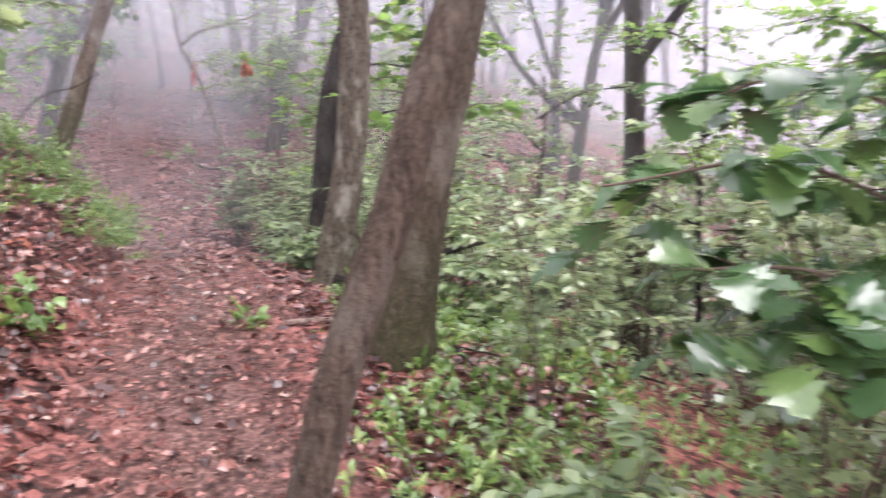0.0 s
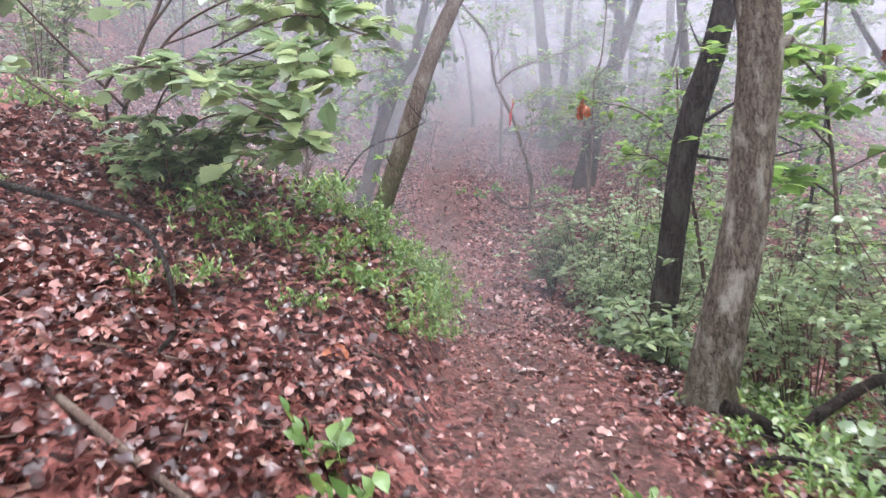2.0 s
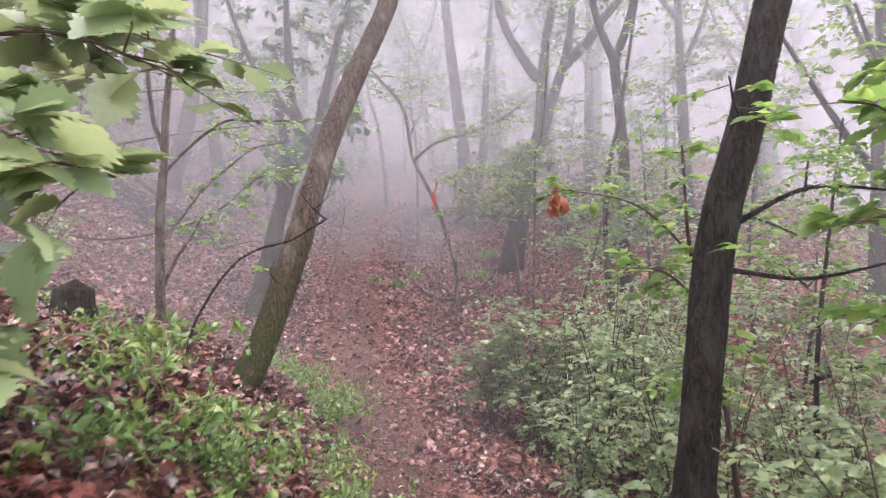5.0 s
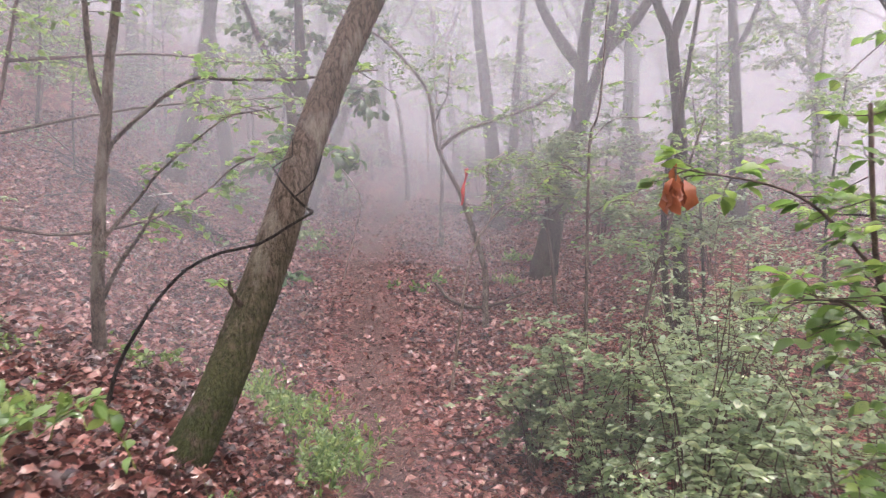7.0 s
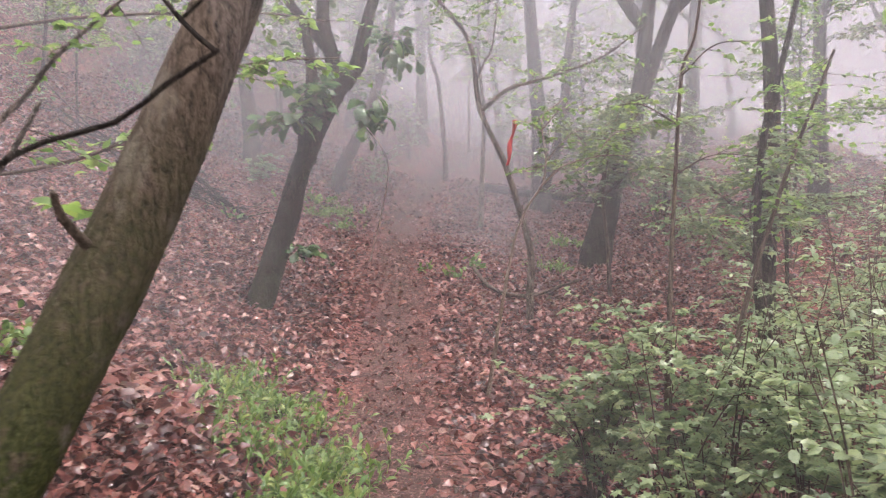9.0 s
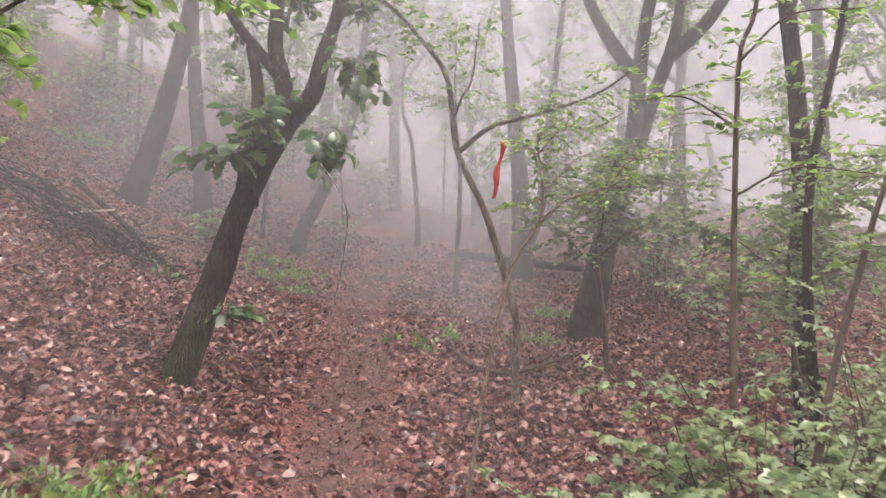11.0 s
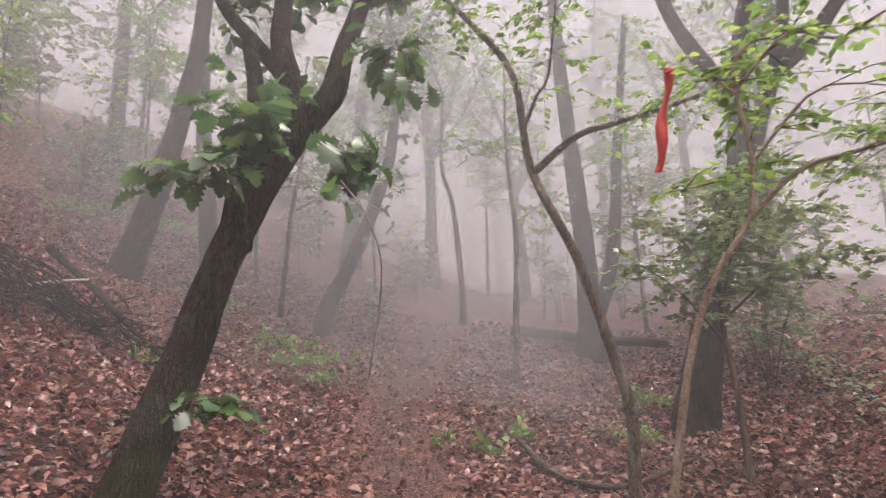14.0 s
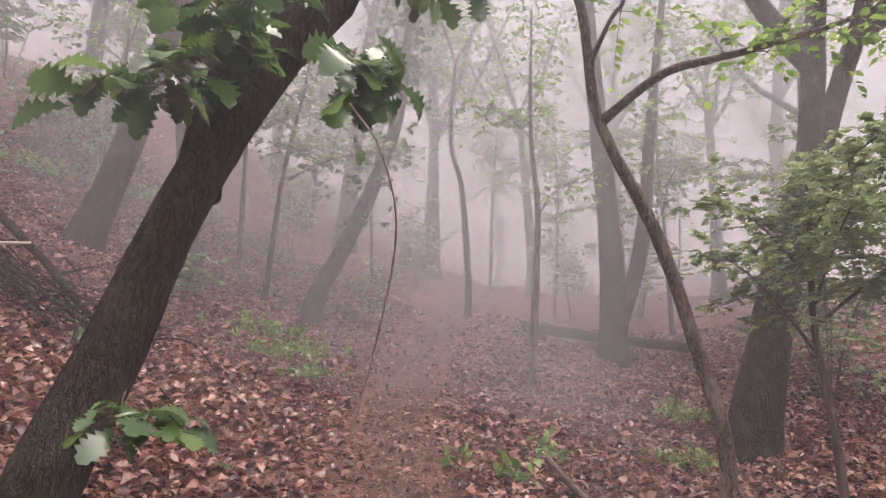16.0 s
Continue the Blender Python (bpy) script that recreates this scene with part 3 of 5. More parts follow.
tree("thin forked young tree with dark twigs and light leaves", [(-0.85, 15.2, 0.0), (-0.74, 15.2, 0.8), (-0.65, 15.2, 1.39), (-0.56, 15.2, 1.82), (-0.45, 15.2, 2.09), (-0.3, 15.2, 2.33), (-0.27, 15.2, 2.6), (-0.31, 15.2, 2.86), (-0.3, 15.2, 3.05), (-0.11, 15.2, 3.2)],
     0.026, 0.007, DRY_WOOD, flare=0.2, sides=10,
     limbs=[(((-0.31, 15.2, 2.31), (-0.08, 15.18, 2.52), (0.23, 15.15, 2.62), (0.4, 15.15, 2.83), (0.56, 15.2, 2.9), (0.9, 15.2, 3.0)), 0.013, 0.004),
            (((0.1, 15.17, 2.58), (0.35, 15.1, 2.62), (0.6, 15.0, 2.6)), 0.007, 0.003),
            (((-0.28, 15.2, 2.55), (-0.04, 15.15, 2.83), (0.1, 15.1, 2.86), (0.3, 15.1, 2.84)), 0.009, 0.003),
            (((-0.31, 15.2, 2.9), (-0.11, 15.1, 3.1), (0.1, 15.1, 3.07), (0.35, 15.0, 3.2)), 0.009, 0.003),
            (((-0.28, 15.2, 2.52), (-0.5, 15.15, 2.45), (-0.64, 15.1, 2.41)), 0.006, 0.003),
            (((-0.3, 15.2, 2.86), (-0.45, 15.17, 2.96), (-0.64, 15.15, 2.985)), 0.008, 0.004)],
     crown=95, leaf=OVATE, size=0.055, leaf_material=LEAF_BRIGHT, from_trunk=0.7, low=0.3, per=10, length=0.32)
tree("young maple with wide flat layers of pale leaves", [(1.15, 20.4, 0.7), (1.1, 20.45, 1.6), (1.0, 20.5, 2.5), (1.05, 20.6, 3.4), (1.1, 20.7, 4.2)], 0.045, 0.015, TWIG, flare=0.2, sides=10,
     limbs=[(((1.05, 20.5, 2.2), (0.5, 20.3, 2.8), (0.0, 20.1, 3.1)), 0.018, 0.005), (((1.02, 20.5, 2.5), (1.6, 20.2, 3.0), (2.3, 20.0, 3.2)), 0.018, 0.005), (((1.03, 20.55, 2.9), (0.6, 20.9, 3.6), (0.1, 21.1, 3.8)), 0.016, 0.005),
            (((1.05, 20.6, 3.2), (1.7, 20.9, 3.8), (2.4, 21.1, 3.9)), 0.016, 0.005), (((1.04, 20.55, 2.7), (1.0, 19.9, 3.2), (0.9, 19.3, 3.4)), 0.016, 0.005), (((1.05, 20.6, 3.3), (1.2, 20.0, 3.9), (1.5, 19.4, 4.1)), 0.014, 0.005)],
     crown=400, leaf=MAPLE, size=0.085, leaf_material=LEAF_MAPLE, per=14, length=0.55, from_trunk=0.5, low=0.25)
tree("young maple with wide flat layers of pale leaves", [(2.6, 17.0, 0.2), (2.5, 17.0, 1.0), (2.4, 17.0, 1.8), (2.45, 17.0, 2.6), (2.5, 17.0, 3.2)], 0.04, 0.012, TWIG, flare=0.2, sides=10,
     limbs=[(((2.45, 17.0, 1.5), (1.9, 16.7, 1.9), (1.3, 16.5, 2.0)), 0.016, 0.005), (((2.42, 17.0, 1.8), (2.9, 16.6, 2.2), (3.5, 16.3, 2.3)), 0.016, 0.005), (((2.4, 17.0, 2.0), (1.9, 17.3, 2.5), (1.4, 17.5, 2.6)), 0.014, 0.005),
            (((2.42, 17.0, 2.3), (2.5, 16.3, 2.7), (2.5, 15.7, 2.8)), 0.014, 0.005)],
     crown=270, leaf=MAPLE, size=0.08, leaf_material=LEAF_MAPLE, per=14, length=0.5, from_trunk=0.5, low=0.2)
tree("large old tree splitting into spreading misty stems", [(1.10, 22.8, 0.9), (1.2, 22.8, 1.5), (1.38, 22.8, 2.37), (1.66, 22.8, 3.61), (2.04, 22.8, 4.8)],
     0.28, 0.2, BARK_OAK, flare=0.4,
     limbs=[(((2.0, 22.8, 4.6), (2.2, 22.8, 6.89), (2.46, 22.8, 8.23), (2.74, 22.8, 9.86), (3.0, 23, 11.5)), 0.17, 0.05),
            (((2.12, 22.8, 6.1), (1.75, 22.8, 6.55), (1.14, 22.8, 7.72), (0.87, 22.8, 9.31), (0.6, 22.8, 11)), 0.14, 0.04),
            (((2.02, 22.8, 4.6), (2.43, 22.8, 5.84), (2.79, 22.8, 6.92), (2.97, 22.8, 8.14), (3.3, 22.8, 10.4)), 0.15, 0.05),
            (((2.7, 22.8, 6.55), (3.3, 22.8, 7.1), (3.86, 22.8, 7.84), (5.02, 22.8, 9.02), (6.2, 22.8, 10.6)), 0.14, 0.04)],
     crown=260, leaf=OVATE, size=0.12, leaf_material=LEAF_BRIGHT, from_trunk=0.98, low=0.45, length=1.0)
tree("grey tree trunk forking high into a narrow fork", [(3.0, 18.0, 0.2), (2.97, 18.0, 1.2), (2.96, 18.0, 2.13), (2.99, 18.0, 3.26), (2.95, 18.0, 4.28), (2.85, 18.0, 5.51)],
     0.125, 0.095, BARK_OAK, limbs=[(((2.87, 18.0, 5.4), (2.59, 18.0, 6.11), (2.43, 18.0, 6.9), (2.3, 18, 8.6)), 0.085, 0.03), (((2.87, 18.0, 5.4), (3.14, 18.0, 6.14), (3.3, 18.0, 6.9), (3.5, 18, 8.6)), 0.085, 0.03)],
     crown=130, leaf=OVATE, size=0.1, leaf_material=LEAF_BRIGHT, from_trunk=0.97, low=0.4, length=0.8)
tree("slanting grey tree on the leaf-covered slope", [(-8.2, 24.0, 3.5), (-8.1, 24.0, 3.9), (-7.66, 24.0, 5.31), (-7.32, 24.0, 6.74), (-7.08, 24.0, 8.23), (-7.0, 24.0, 10.5)],
     0.24, 0.12, BARK_OAK, tops=4, crown=150, leaf=OVATE, size=0.11, from_trunk=0.8, low=0.3, length=0.9)
tree("dim upright tree behind the slanting one", [(-7.1, 25.2, 4.1), (-7.2, 25.2, 5.0), (-7.35, 25.2, 6.15), (-7.51, 25.2, 7.68), (-7.7, 25.2, 10.5)],
     0.2, 0.1, BARK_OAK, tops=4, crown=60, leaf=OVATE, size=0.11, from_trunk=0.75, low=0.3, length=0.9)
tree("thin straight sapling beside the far trail", [(-2.53, 28.9, 3.3), (-2.55, 28.9, 4.2), (-2.77, 28.9, 6.21), (-3.05, 28.9, 7.27), (-3.03, 28.9, 9.2)], 0.085, 0.03, BARK_OAK, flare=0.2, sides=10,
     tops=3, crown=100, leaf=OVATE, size=0.1, from_trunk=0.5, low=0.2)
tree("pale thin sapling standing in leaf litter", [(-1.3, 25.0, 1.9), (-1.3, 25.0, 2.9), (-1.28, 25.0, 4.64), (-1.42, 25.0, 6.07), (-1.45, 25.0, 8.2)], 0.07, 0.02, BARK_WARM, flare=0.1, sides=10,
     limbs=[(((-1.28, 25, 4.6), (-1.0, 24.9, 5.0), (-0.4, 24.8, 5.3)), 0.02, 0.008), (((-1.4, 25, 5.9), (-1.9, 24.9, 6.3), (-2.5, 24.8, 6.4)), 0.02, 0.008)],
     crown=80, leaf=OVATE, size=0.09, from_trunk=0.6, low=0.25)
tree("leaning tree with leafy tufts in thick mist", [(-5.0, 26.0, 3.4), (-4.67, 26.0, 4.05), (-4.38, 26.0, 4.73), (-4.09, 26.0, 5.53), (-3.8, 26.0, 6.59), (-3.66, 26.0, 8.44)], 0.17, 0.08, BARK_OAK, sides=12,
     tops=3, crown=190, leaf=OAK, size=0.15, leaf_material=LEAF_OAK, per=8, from_trunk=0.3, low=0.1, tuft=True)
tree("twin dim trunks where the mist thickens", [(0.2, 27.0, 2.4), (0.19, 27.0, 3.2), (0.14, 27.0, 4.67), (-0.02, 27.0, 6.31), (-0.24, 27.0, 8.66), (-0.37, 27.0, 10.7)], 0.24, 0.12, BARK_OAK,
     limbs=[(((0.24, 27, 3.0), (0.7, 27.0, 4.6), (0.9, 27, 7), (1.2, 27, 10)), 0.16, 0.06)], tops=3, crown=130, leaf=OVATE, size=0.12, from_trunk=0.7, low=0.4, length=0.9)
tree("young tree with long arching bare branches on the bank", [(-3.02, 10.4, 1.2), (-3.03, 10.4, 1.7), (-3.02, 10.4, 2.01), (-3.01, 10.4, 2.32), (-2.98, 10.4, 2.62), (-2.95, 10.4, 2.92), (-2.93, 10.4, 3.23), (-2.88, 10.45, 3.8), (-2.8, 10.5, 5.0)],
     0.05, 0.02, BARK_WARM, flare=0.25, sides=10,
     limbs=[(((-2.96, 10.4, 2.9), (-3.03, 10.4, 3.1), (-3.07, 10.4, 3.4), (-3.15, 10.4, 4.6)), 0.026, 0.01),
            (((-3.0, 10.4, 2.5), (-2.97, 10.5, 2.72), (-2.76, 10.6, 2.97), (-2.47, 10.6, 3.16), (-2.23, 10.6, 3.16), (-1.94, 10.6, 3.15), (-1.71, 10.6, 3.15), (-1.4, 10.6, 3.19), (-1.18, 10.6, 3.2)), 0.019, 0.005),
            (((-3.02, 10.4, 2.05), (-2.83, 10.6, 2.37), (-2.71, 10.6, 2.52), (-2.46, 10.6, 2.73), (-2.22, 10.6, 2.9), (-2.0, 10.6, 2.94), (-1.84, 10.6, 2.97)), 0.016, 0.004),
            (((-3.02, 10.4, 1.65), (-2.88, 10.4, 1.92), (-2.75, 10.4, 2.09), (-2.62, 10.4, 2.31)), 0.022, 0.008)],
     crown=55, leaf=OVATE, size=0.065, leaf_material=LEAF_BRIGHT, from_trunk=0.7, low=0.45, per=10, length=0.35)

# repeated trees that fade into the mist
protos = []
for k in range(5):
    tall = 9.0 + k
    lean = rng.normal(0, 0.5, 2)
    pts = [(0, 0, -0.3), (0.1 * lean[0], 0.1 * lean[1], 1.2), (0.5 * lean[0], 0.4 * lean[1], tall * 0.35), (lean[0], lean[1], tall * 0.6)]
    forks = []
    for j in range(3 + k % 2):
        a = 2.1 * j + k
        s = np.array(pts[2]) + (np.array(pts[3]) - np.array(pts[2])) * rng.uniform(0.0, 0.8)
        reach = rng.uniform(1.2, 2.6)
        forks.append(((tuple(s), tuple(s + [0.5 * reach * math.cos(a), 0.5 * reach * math.sin(a), 1.3]), tuple(s + [reach * math.cos(a), reach * math.sin(a), 3.6])), 0.09, 0.025))
    protos.append(tree("dim grey woodland tree half lost in mist", pts, 0.17 + 0.02 * k, 0.09, BARK_OAK, limbs=forks, tops=3, top_len=3.0, crown=210, leaf=FAR_LEAF, size=0.17,
                       leaf_material=LEAF_BRIGHT, from_trunk=0.75, low=0.35, length=1.0, per=9, sides=10, group="trees in the mist"))
spots = [(-14, 18), (-12, 12), (-9, 5), (-7, -2), (6, 10), (8, 5), (7, 15), (9, 20), (6.5, 25), (4.5, 29), (10, 28), (14, 14), (13, 22), (16, 8), (6, -1), (-5, -5), (3, -6),
         (-11, 28), (-15, 25), (-6, 32), (-9, 35), (-1, 34), (2, 38), (-4.5, 39), (6, 35), (9, 40), (-13, 40), (-18, 33), (13, 34), (-20, 20), (18, 28), (-2, 46), (4, 47), (-8, 46),
         (18, 42), (20, 18), (-3.8, 21.0 + 12.5), (3.8, 33), (-17, 8), (-19, -2), (12, -4)]
for k, (x, y) in enumerate(spots):
    p = protos[k % 5]
    if k < 5:
        p.matrix_basis = Matrix.Translation(on(x, y)) @ Matrix.Rotation(1.3 * k, 4, "Z")
    else:
        placed(p, x, y, 2.4 * k, 0.8 + 0.45 * rng.random())

under = []
for k in range(3):
    tall = 3.6 + 0.9 * k
    pts = [(0, 0, -0.2), (0.1, 0.05 * k, tall * 0.4), (0.25 - 0.2 * k, 0.1, tall * 0.75), (0.3 - 0.3 * k, 0.2, tall)]
    arms = []
    for j in range(5):
        a = 1.3 * j + k
        s0 = np.array([0.15, 0.05, tall * (0.4 + 0.11 * j)])
        arms.append(((tuple(s0), tuple(s0 + [0.7 * math.cos(a), 0.7 * math.sin(a), 0.3]), tuple(s0 + [1.5 * math.cos(a), 1.5 * math.sin(a), 0.35])), 0.018, 0.006))
    under.append(tree("slender young tree with layered light green leaves", pts, 0.045, 0.015, BARK_OAK, limbs=arms, crown=150, leaf=FAR_LEAF, size=0.12, leaf_material=LEAF_BRIGHT if k else LEAF_MAPLE,
                      per=10, length=0.55, sides=8, from_trunk=0.4, low=0.2, group="young trees"))
for k, (x, y, c) in enumerate([(3.9, 9.4, 1.0), (4.8, 6.6, 0.9), (3.2, 11.2, 0.8), (4.6, 14.6, 1.0), (4.0, 20.0, 1.0), (5.6, 18.4, 1.1), (3.2, 26.0, 1.1),
                               (-0.6, 31.0, 1.2), (-4.8, 30.0, 1.2), (-7.0, 27.4, 1.2), (-10.2, 21.5, 1.0), (-9.2, 18.0, 1.0), (-12.5, 22.0, 1.2), (-5.4, 9.2, 0.9), (-4.4, 6.0, 0.8), 
                               (1.6, 28.5, 1.2), (5.5, 24.0, 1.2), (7.5, 11.5, 1.3), (6.6, 8.0, 1.2), (5.2, 3.5, 1.1), (3.6, 2.6, 0.9), (-11.5, 30.0, 1.4), (-2.2, 36.0, 1.5), (3.4, 36.0, 1.5), (-7.5, 38.0, 1.5),
                               (-14.0, 27.0, 1.4), (-11.2, 19.2, 1.1), (-13.2, 20.5, 1.2), (-11.8, 25.2, 1.2), (-10.4, 28.0, 1.2), (-16.0, 29.0, 1.4), (-14.5, 23.5, 1.2), (-8.8, 20.6, 0.9), (-5.9, 25.8, 1.1), (-9.4, 26.6, 1.2), (-7.8, 29.5, 1.3), (-12.2, 17.0, 1.1), (-6.8, 31.5, 1.4), (5.6, 5.2, 1.2), (7.2, 6.4, 1.3), (6.4, 2.4, 1.2), (8.6, 9.0, 1.4), (8.5, 25.0, 1.4), (8.0, 31.0, 1.5), (-15.5, 17.5, 1.2)]):
    p = under[k % 3]
    if k < 3:
        p.matrix_basis = Matrix.Translation(on(x, y)) @ Matrix.Rotation(1.7 * k, 4, "Z") @ Matrix.Scale(c, 4)
    else:
        placed(p, x, y, 1.9 * k, c * (0.85 + 0.3 * rng.random()))

# ---- shrubs ----
sh = [shrub("bushy green shrub with lobed pointed leaves", on(0.6, 12.0), 1.1, 0.7, 8, 95, MAPLE, 0.066, LEAF_MAPLE, per=10, group="trailside shrubs"),
      shrub("bushy green shrub with lobed pointed leaves", on(1.6, 11.3), 1.6, 0.8, 9, 110, MAPLE, 0.068, LEAF_MAPLE, per=10, group="trailside shrubs"),
      shrub("airy shrub with small light green leaves", on(1.3, 9.6), 1.7, 0.7, 6, 80, FAR_LEAF, 0.08, LEAF_MAPLE, per=11, group="trailside shrubs"),
      shrub("low shrub with broad oval leaves", on(0.78, 7.2), 0.6, 0.35, 7, 34, OVATE, 0.10, LEAF_MAPLE, group="trailside shrubs")]
for x, y, k, s in [(1.0, 13.3, 0, 1.0), (2.0, 12.9, 1, 1.0), (0.1, 13.4, 0, 0.9), (2.6, 10.2, 2, 1.1), (1.7, 8.4, 2, 0.9), (3.0, 8.0, 1, 1.1), (2.2, 6.6, 2, 1.0), (1.6, 5.0, 3, 1.1), (2.6, 4.6, 2, 0.9),
                   (1.5, 6.6, 1, 0.7), (0.55, 9.9, 2, 0.75), (0.75, 8.9, 3, 1.2), (3.6, 5.8, 1, 1.2), (3.2, 12.5, 2, 1.3), (4.2, 10.0, 1, 1.3), (2.2, 14.8, 2, 1.2), (3.4, 14.6, 1, 1.2), 
                   (3.0, 16.6, 1, 1.3), (4.2, 18.0, 2, 1.4), (4.8, 22.0, 2, 1.6), (2.8, 24.5, 1, 1.6), (5.5, 15.0, 2, 1.5), (5.0, 12.5, 1, 1.4),
                   (1.4, 3.0, 2, 0.8), (2.2, 2.2, 1, 1.0), (1.2, 2.0, 3, 0.9), (-4.2, 10.6, 2, 0.7), (-4.8, 8.0, 1, 1.0), (-4.2, 26.6, 1, 0.9),
                   (-6.5, 24.0, 3, 1.2), (-9.5, 26.5, 2, 1.6), (-11.0, 23.0, 2, 1.5), (-3.9, 31.0, 1, 1.4), (-0.2, 30.5, 2, 1.5), (1.4, 31.0, 1, 1.6), (-6.5, 29.0, 2, 1.4), (3.8, 4.2, 1, 1.5), (4.6, 5.2, 2, 1.6), (5.6, 6.8, 1, 1.8), (4.4, 7.6, 2, 1.6), (5.4, 9.0, 1, 1.7), (3.4, 3.4, 2, 1.4), (6.5, 5.0, 2, 1.9), (7.0, 8.0, 1, 1.9), (4.4, 2.6, 1, 1.5), (5.4, 1.4, 2, 1.8), (7.5, 3.0, 1, 2.0), (3.0, 1.2, 2, 1.3), (8.5, 6.0, 2, 2.2), (8.0, 11.0, 1, 2.2), (6.2, 12.0, 2, 1.8), (9.5, 9.0, 1, 2.4), (9.0, 14.0, 2, 2.4), (-10.5, 15.5, 2, 1.6), (-12.0, 18.5, 1, 1.8), (-13.5, 22.0, 2, 2.0), (-12.5, 25.5, 1, 1.8), (-14.5, 19.0, 2, 2.0), (-11.5, 21.5, 2, 1.5), (-13.0, 28.0, 2, 2.0), (-9.0, 14.0, 2, 1.3), (-15.5, 26.0, 1, 2.2), (-10.5, 26.0, 1, 1.4), (12, 9, 2, 2.6), (12, 13, 1, 2.6), (13, 5, 2, 2.8), (11, 17, 2, 2.4), (15, 11, 1, 3.0)]:
    placed(sh[k], x, y, rng.uniform(0, 6.28), s)

tree("broad-leaved shrub arching over the bank", [(-3.05, 6.26, 1.6), (-2.95, 6.25, 2.0), (-2.8, 6.2, 2.4), (-2.6, 6.2, 2.8), (-2.5, 6.2, 3.2)], 0.022, 0.008, TWIG, flare=0.2, sides=8, name="shrub",
     limbs=[(((-3.0, 6.25, 1.85), (-2.5, 6.2, 2.2), (-1.8, 5.9, 2.3), (-1.2, 5.6, 2.15)), 0.012, 0.004), (((-2.9, 6.2, 2.1), (-2.4, 6.0, 2.55), (-1.8, 5.9, 2.75), (-1.4, 5.8, 2.7)), 0.012, 0.004),
            (((-3.0, 6.2, 1.8), (-2.7, 5.7, 2.2), (-2.1, 5.3, 2.2), (-1.45, 5.1, 1.9)), 0.012, 0.004), (((-2.9, 6.2, 2.1), (-3.1, 5.6, 2.6), (-3.0, 5.0, 2.8)), 0.011, 0.004),
            (((-3.0, 6.25, 1.9), (-3.5, 6.0, 2.3), (-3.9, 5.7, 2.6)), 0.011, 0.004), (((-2.7, 6.2, 2.6), (-2.2, 6.1, 3.05), (-1.8, 6.0, 3.2)), 0.01, 0.004), (((-2.6, 6.15, 2.3), (-1.7, 6.0, 2.6), (-1.15, 5.9, 2.45)), 0.009, 0.003),
            (((-2.5, 6.05, 2.2), (-1.65, 5.6, 2.35), (-1.25, 5.3, 2.2)), 0.009, 0.003), (((-2.6, 6.2, 2.5), (-1.8, 6.3, 2.75), (-1.25, 6.2, 2.6)), 0.009, 0.003),
            (((-2.75, 6.1, 1.75), (-2.1, 5.8, 2.0), (-1.55, 5.5, 1.9), (-1.25, 5.3, 1.75)), 0.009, 0.003), (((-2.7, 6.0, 1.6), (-2.5, 6.0, 2.18), (-2.1, 6.0, 2.31), (-1.7, 5.9, 2.3)), 0.009, 0.003)],
     crown=110, leaf=JAG, size=0.145, leaf_material=LEAF_MAPLE, per=8, length=0.38, from_trunk=0.5, low=0.5)
shrub("dense low shrub with pale toothed leaves on the bank", on(-2.35, 5.75), 0.55, 0.55, 8, 72, MAPLE, 0.1, LEAF_MAPLE, per=12, length=0.3, droop=0.35)
tree("young tree with large bright leaves beside the dark trunk", [(2.35, 7.9, -0.6), (2.3, 7.9, 0.6), (2.2, 7.8, 1.5), (2.05, 7.7, 2.3), (2.0, 7.6, 3.0)], 0.028, 0.01, TWIG, flare=0.2, sides=8,
     limbs=[(((2.22, 7.8, 1.4), (1.8, 7.5, 1.6), (1.45, 7.3, 1.55)), 0.011, 0.004), (((2.15, 7.75, 1.8), (1.75, 7.5, 2.05), (1.4, 7.4, 2.0)), 0.011, 0.004), (((2.05, 7.7, 2.3), (1.7, 7.5, 2.55), (1.4, 7.4, 2.6)), 0.01, 0.004),
            (((2.1, 7.75, 2.1), (2.5, 7.6, 2.4), (2.8, 7.5, 2.4)), 0.01, 0.004), (((2.2, 7.8, 1.6), (2.6, 7.7, 1.8), (2.9, 7.6, 1.8)), 0.01, 0.004)],
     crown=62, leaf=JAG, size=0.15, leaf_material=LEAF_BRIGHT, per=8, length=0.32, from_trunk=0.5, low=0.35)
for bx, by, bt, bs in ((0.45, 12.6, 1.85, 0.8), (1.25, 12.2, 1.8, 0.8), (0.05, 13.2, 1.5, 0.6), (1.9, 12.4, 1.9, 0.8)):
    shrub("dense maple shrub with pale glossy lobed leaves", on(bx, by), bt, bs, 9, 125, MAPLE, 0.07, LEAF_MAPLE, per=14, length=0.4, group="maple shrubs")
for bx, by, bt in ((1.0, 10.9, 2.6), (1.9, 10.3, 2.7), (0.75, 10.2, 1.6), (2.6, 9.2, 2.4), (1.5, 7.2, 1.5), (2.1, 5.6, 1.6)):
    shrub("tall airy shrub with small pale green leaves", on(bx, by), bt, 0.75, 6, 60, OVATE, 0.08, LEAF_MAPLE, per=13, length=0.42, group="airy shrubs")
for bx, by, bt in ((1.5, 11.8, 2.9), (2.4, 12.8, 3.2), (1.9, 14.3, 3.2), (3.0, 11.0, 3.0), (2.9, 15.2, 3.3), (0.95, 12.9, 2.2)):
    shrub("tall airy shrub with small pale green leaves", on(bx, by), bt, 0.95, 7, 85, FAR_LEAF, 0.075, LEAF_MAPLE, per=13, length=0.45, group="airy shrubs", droop=0.1)
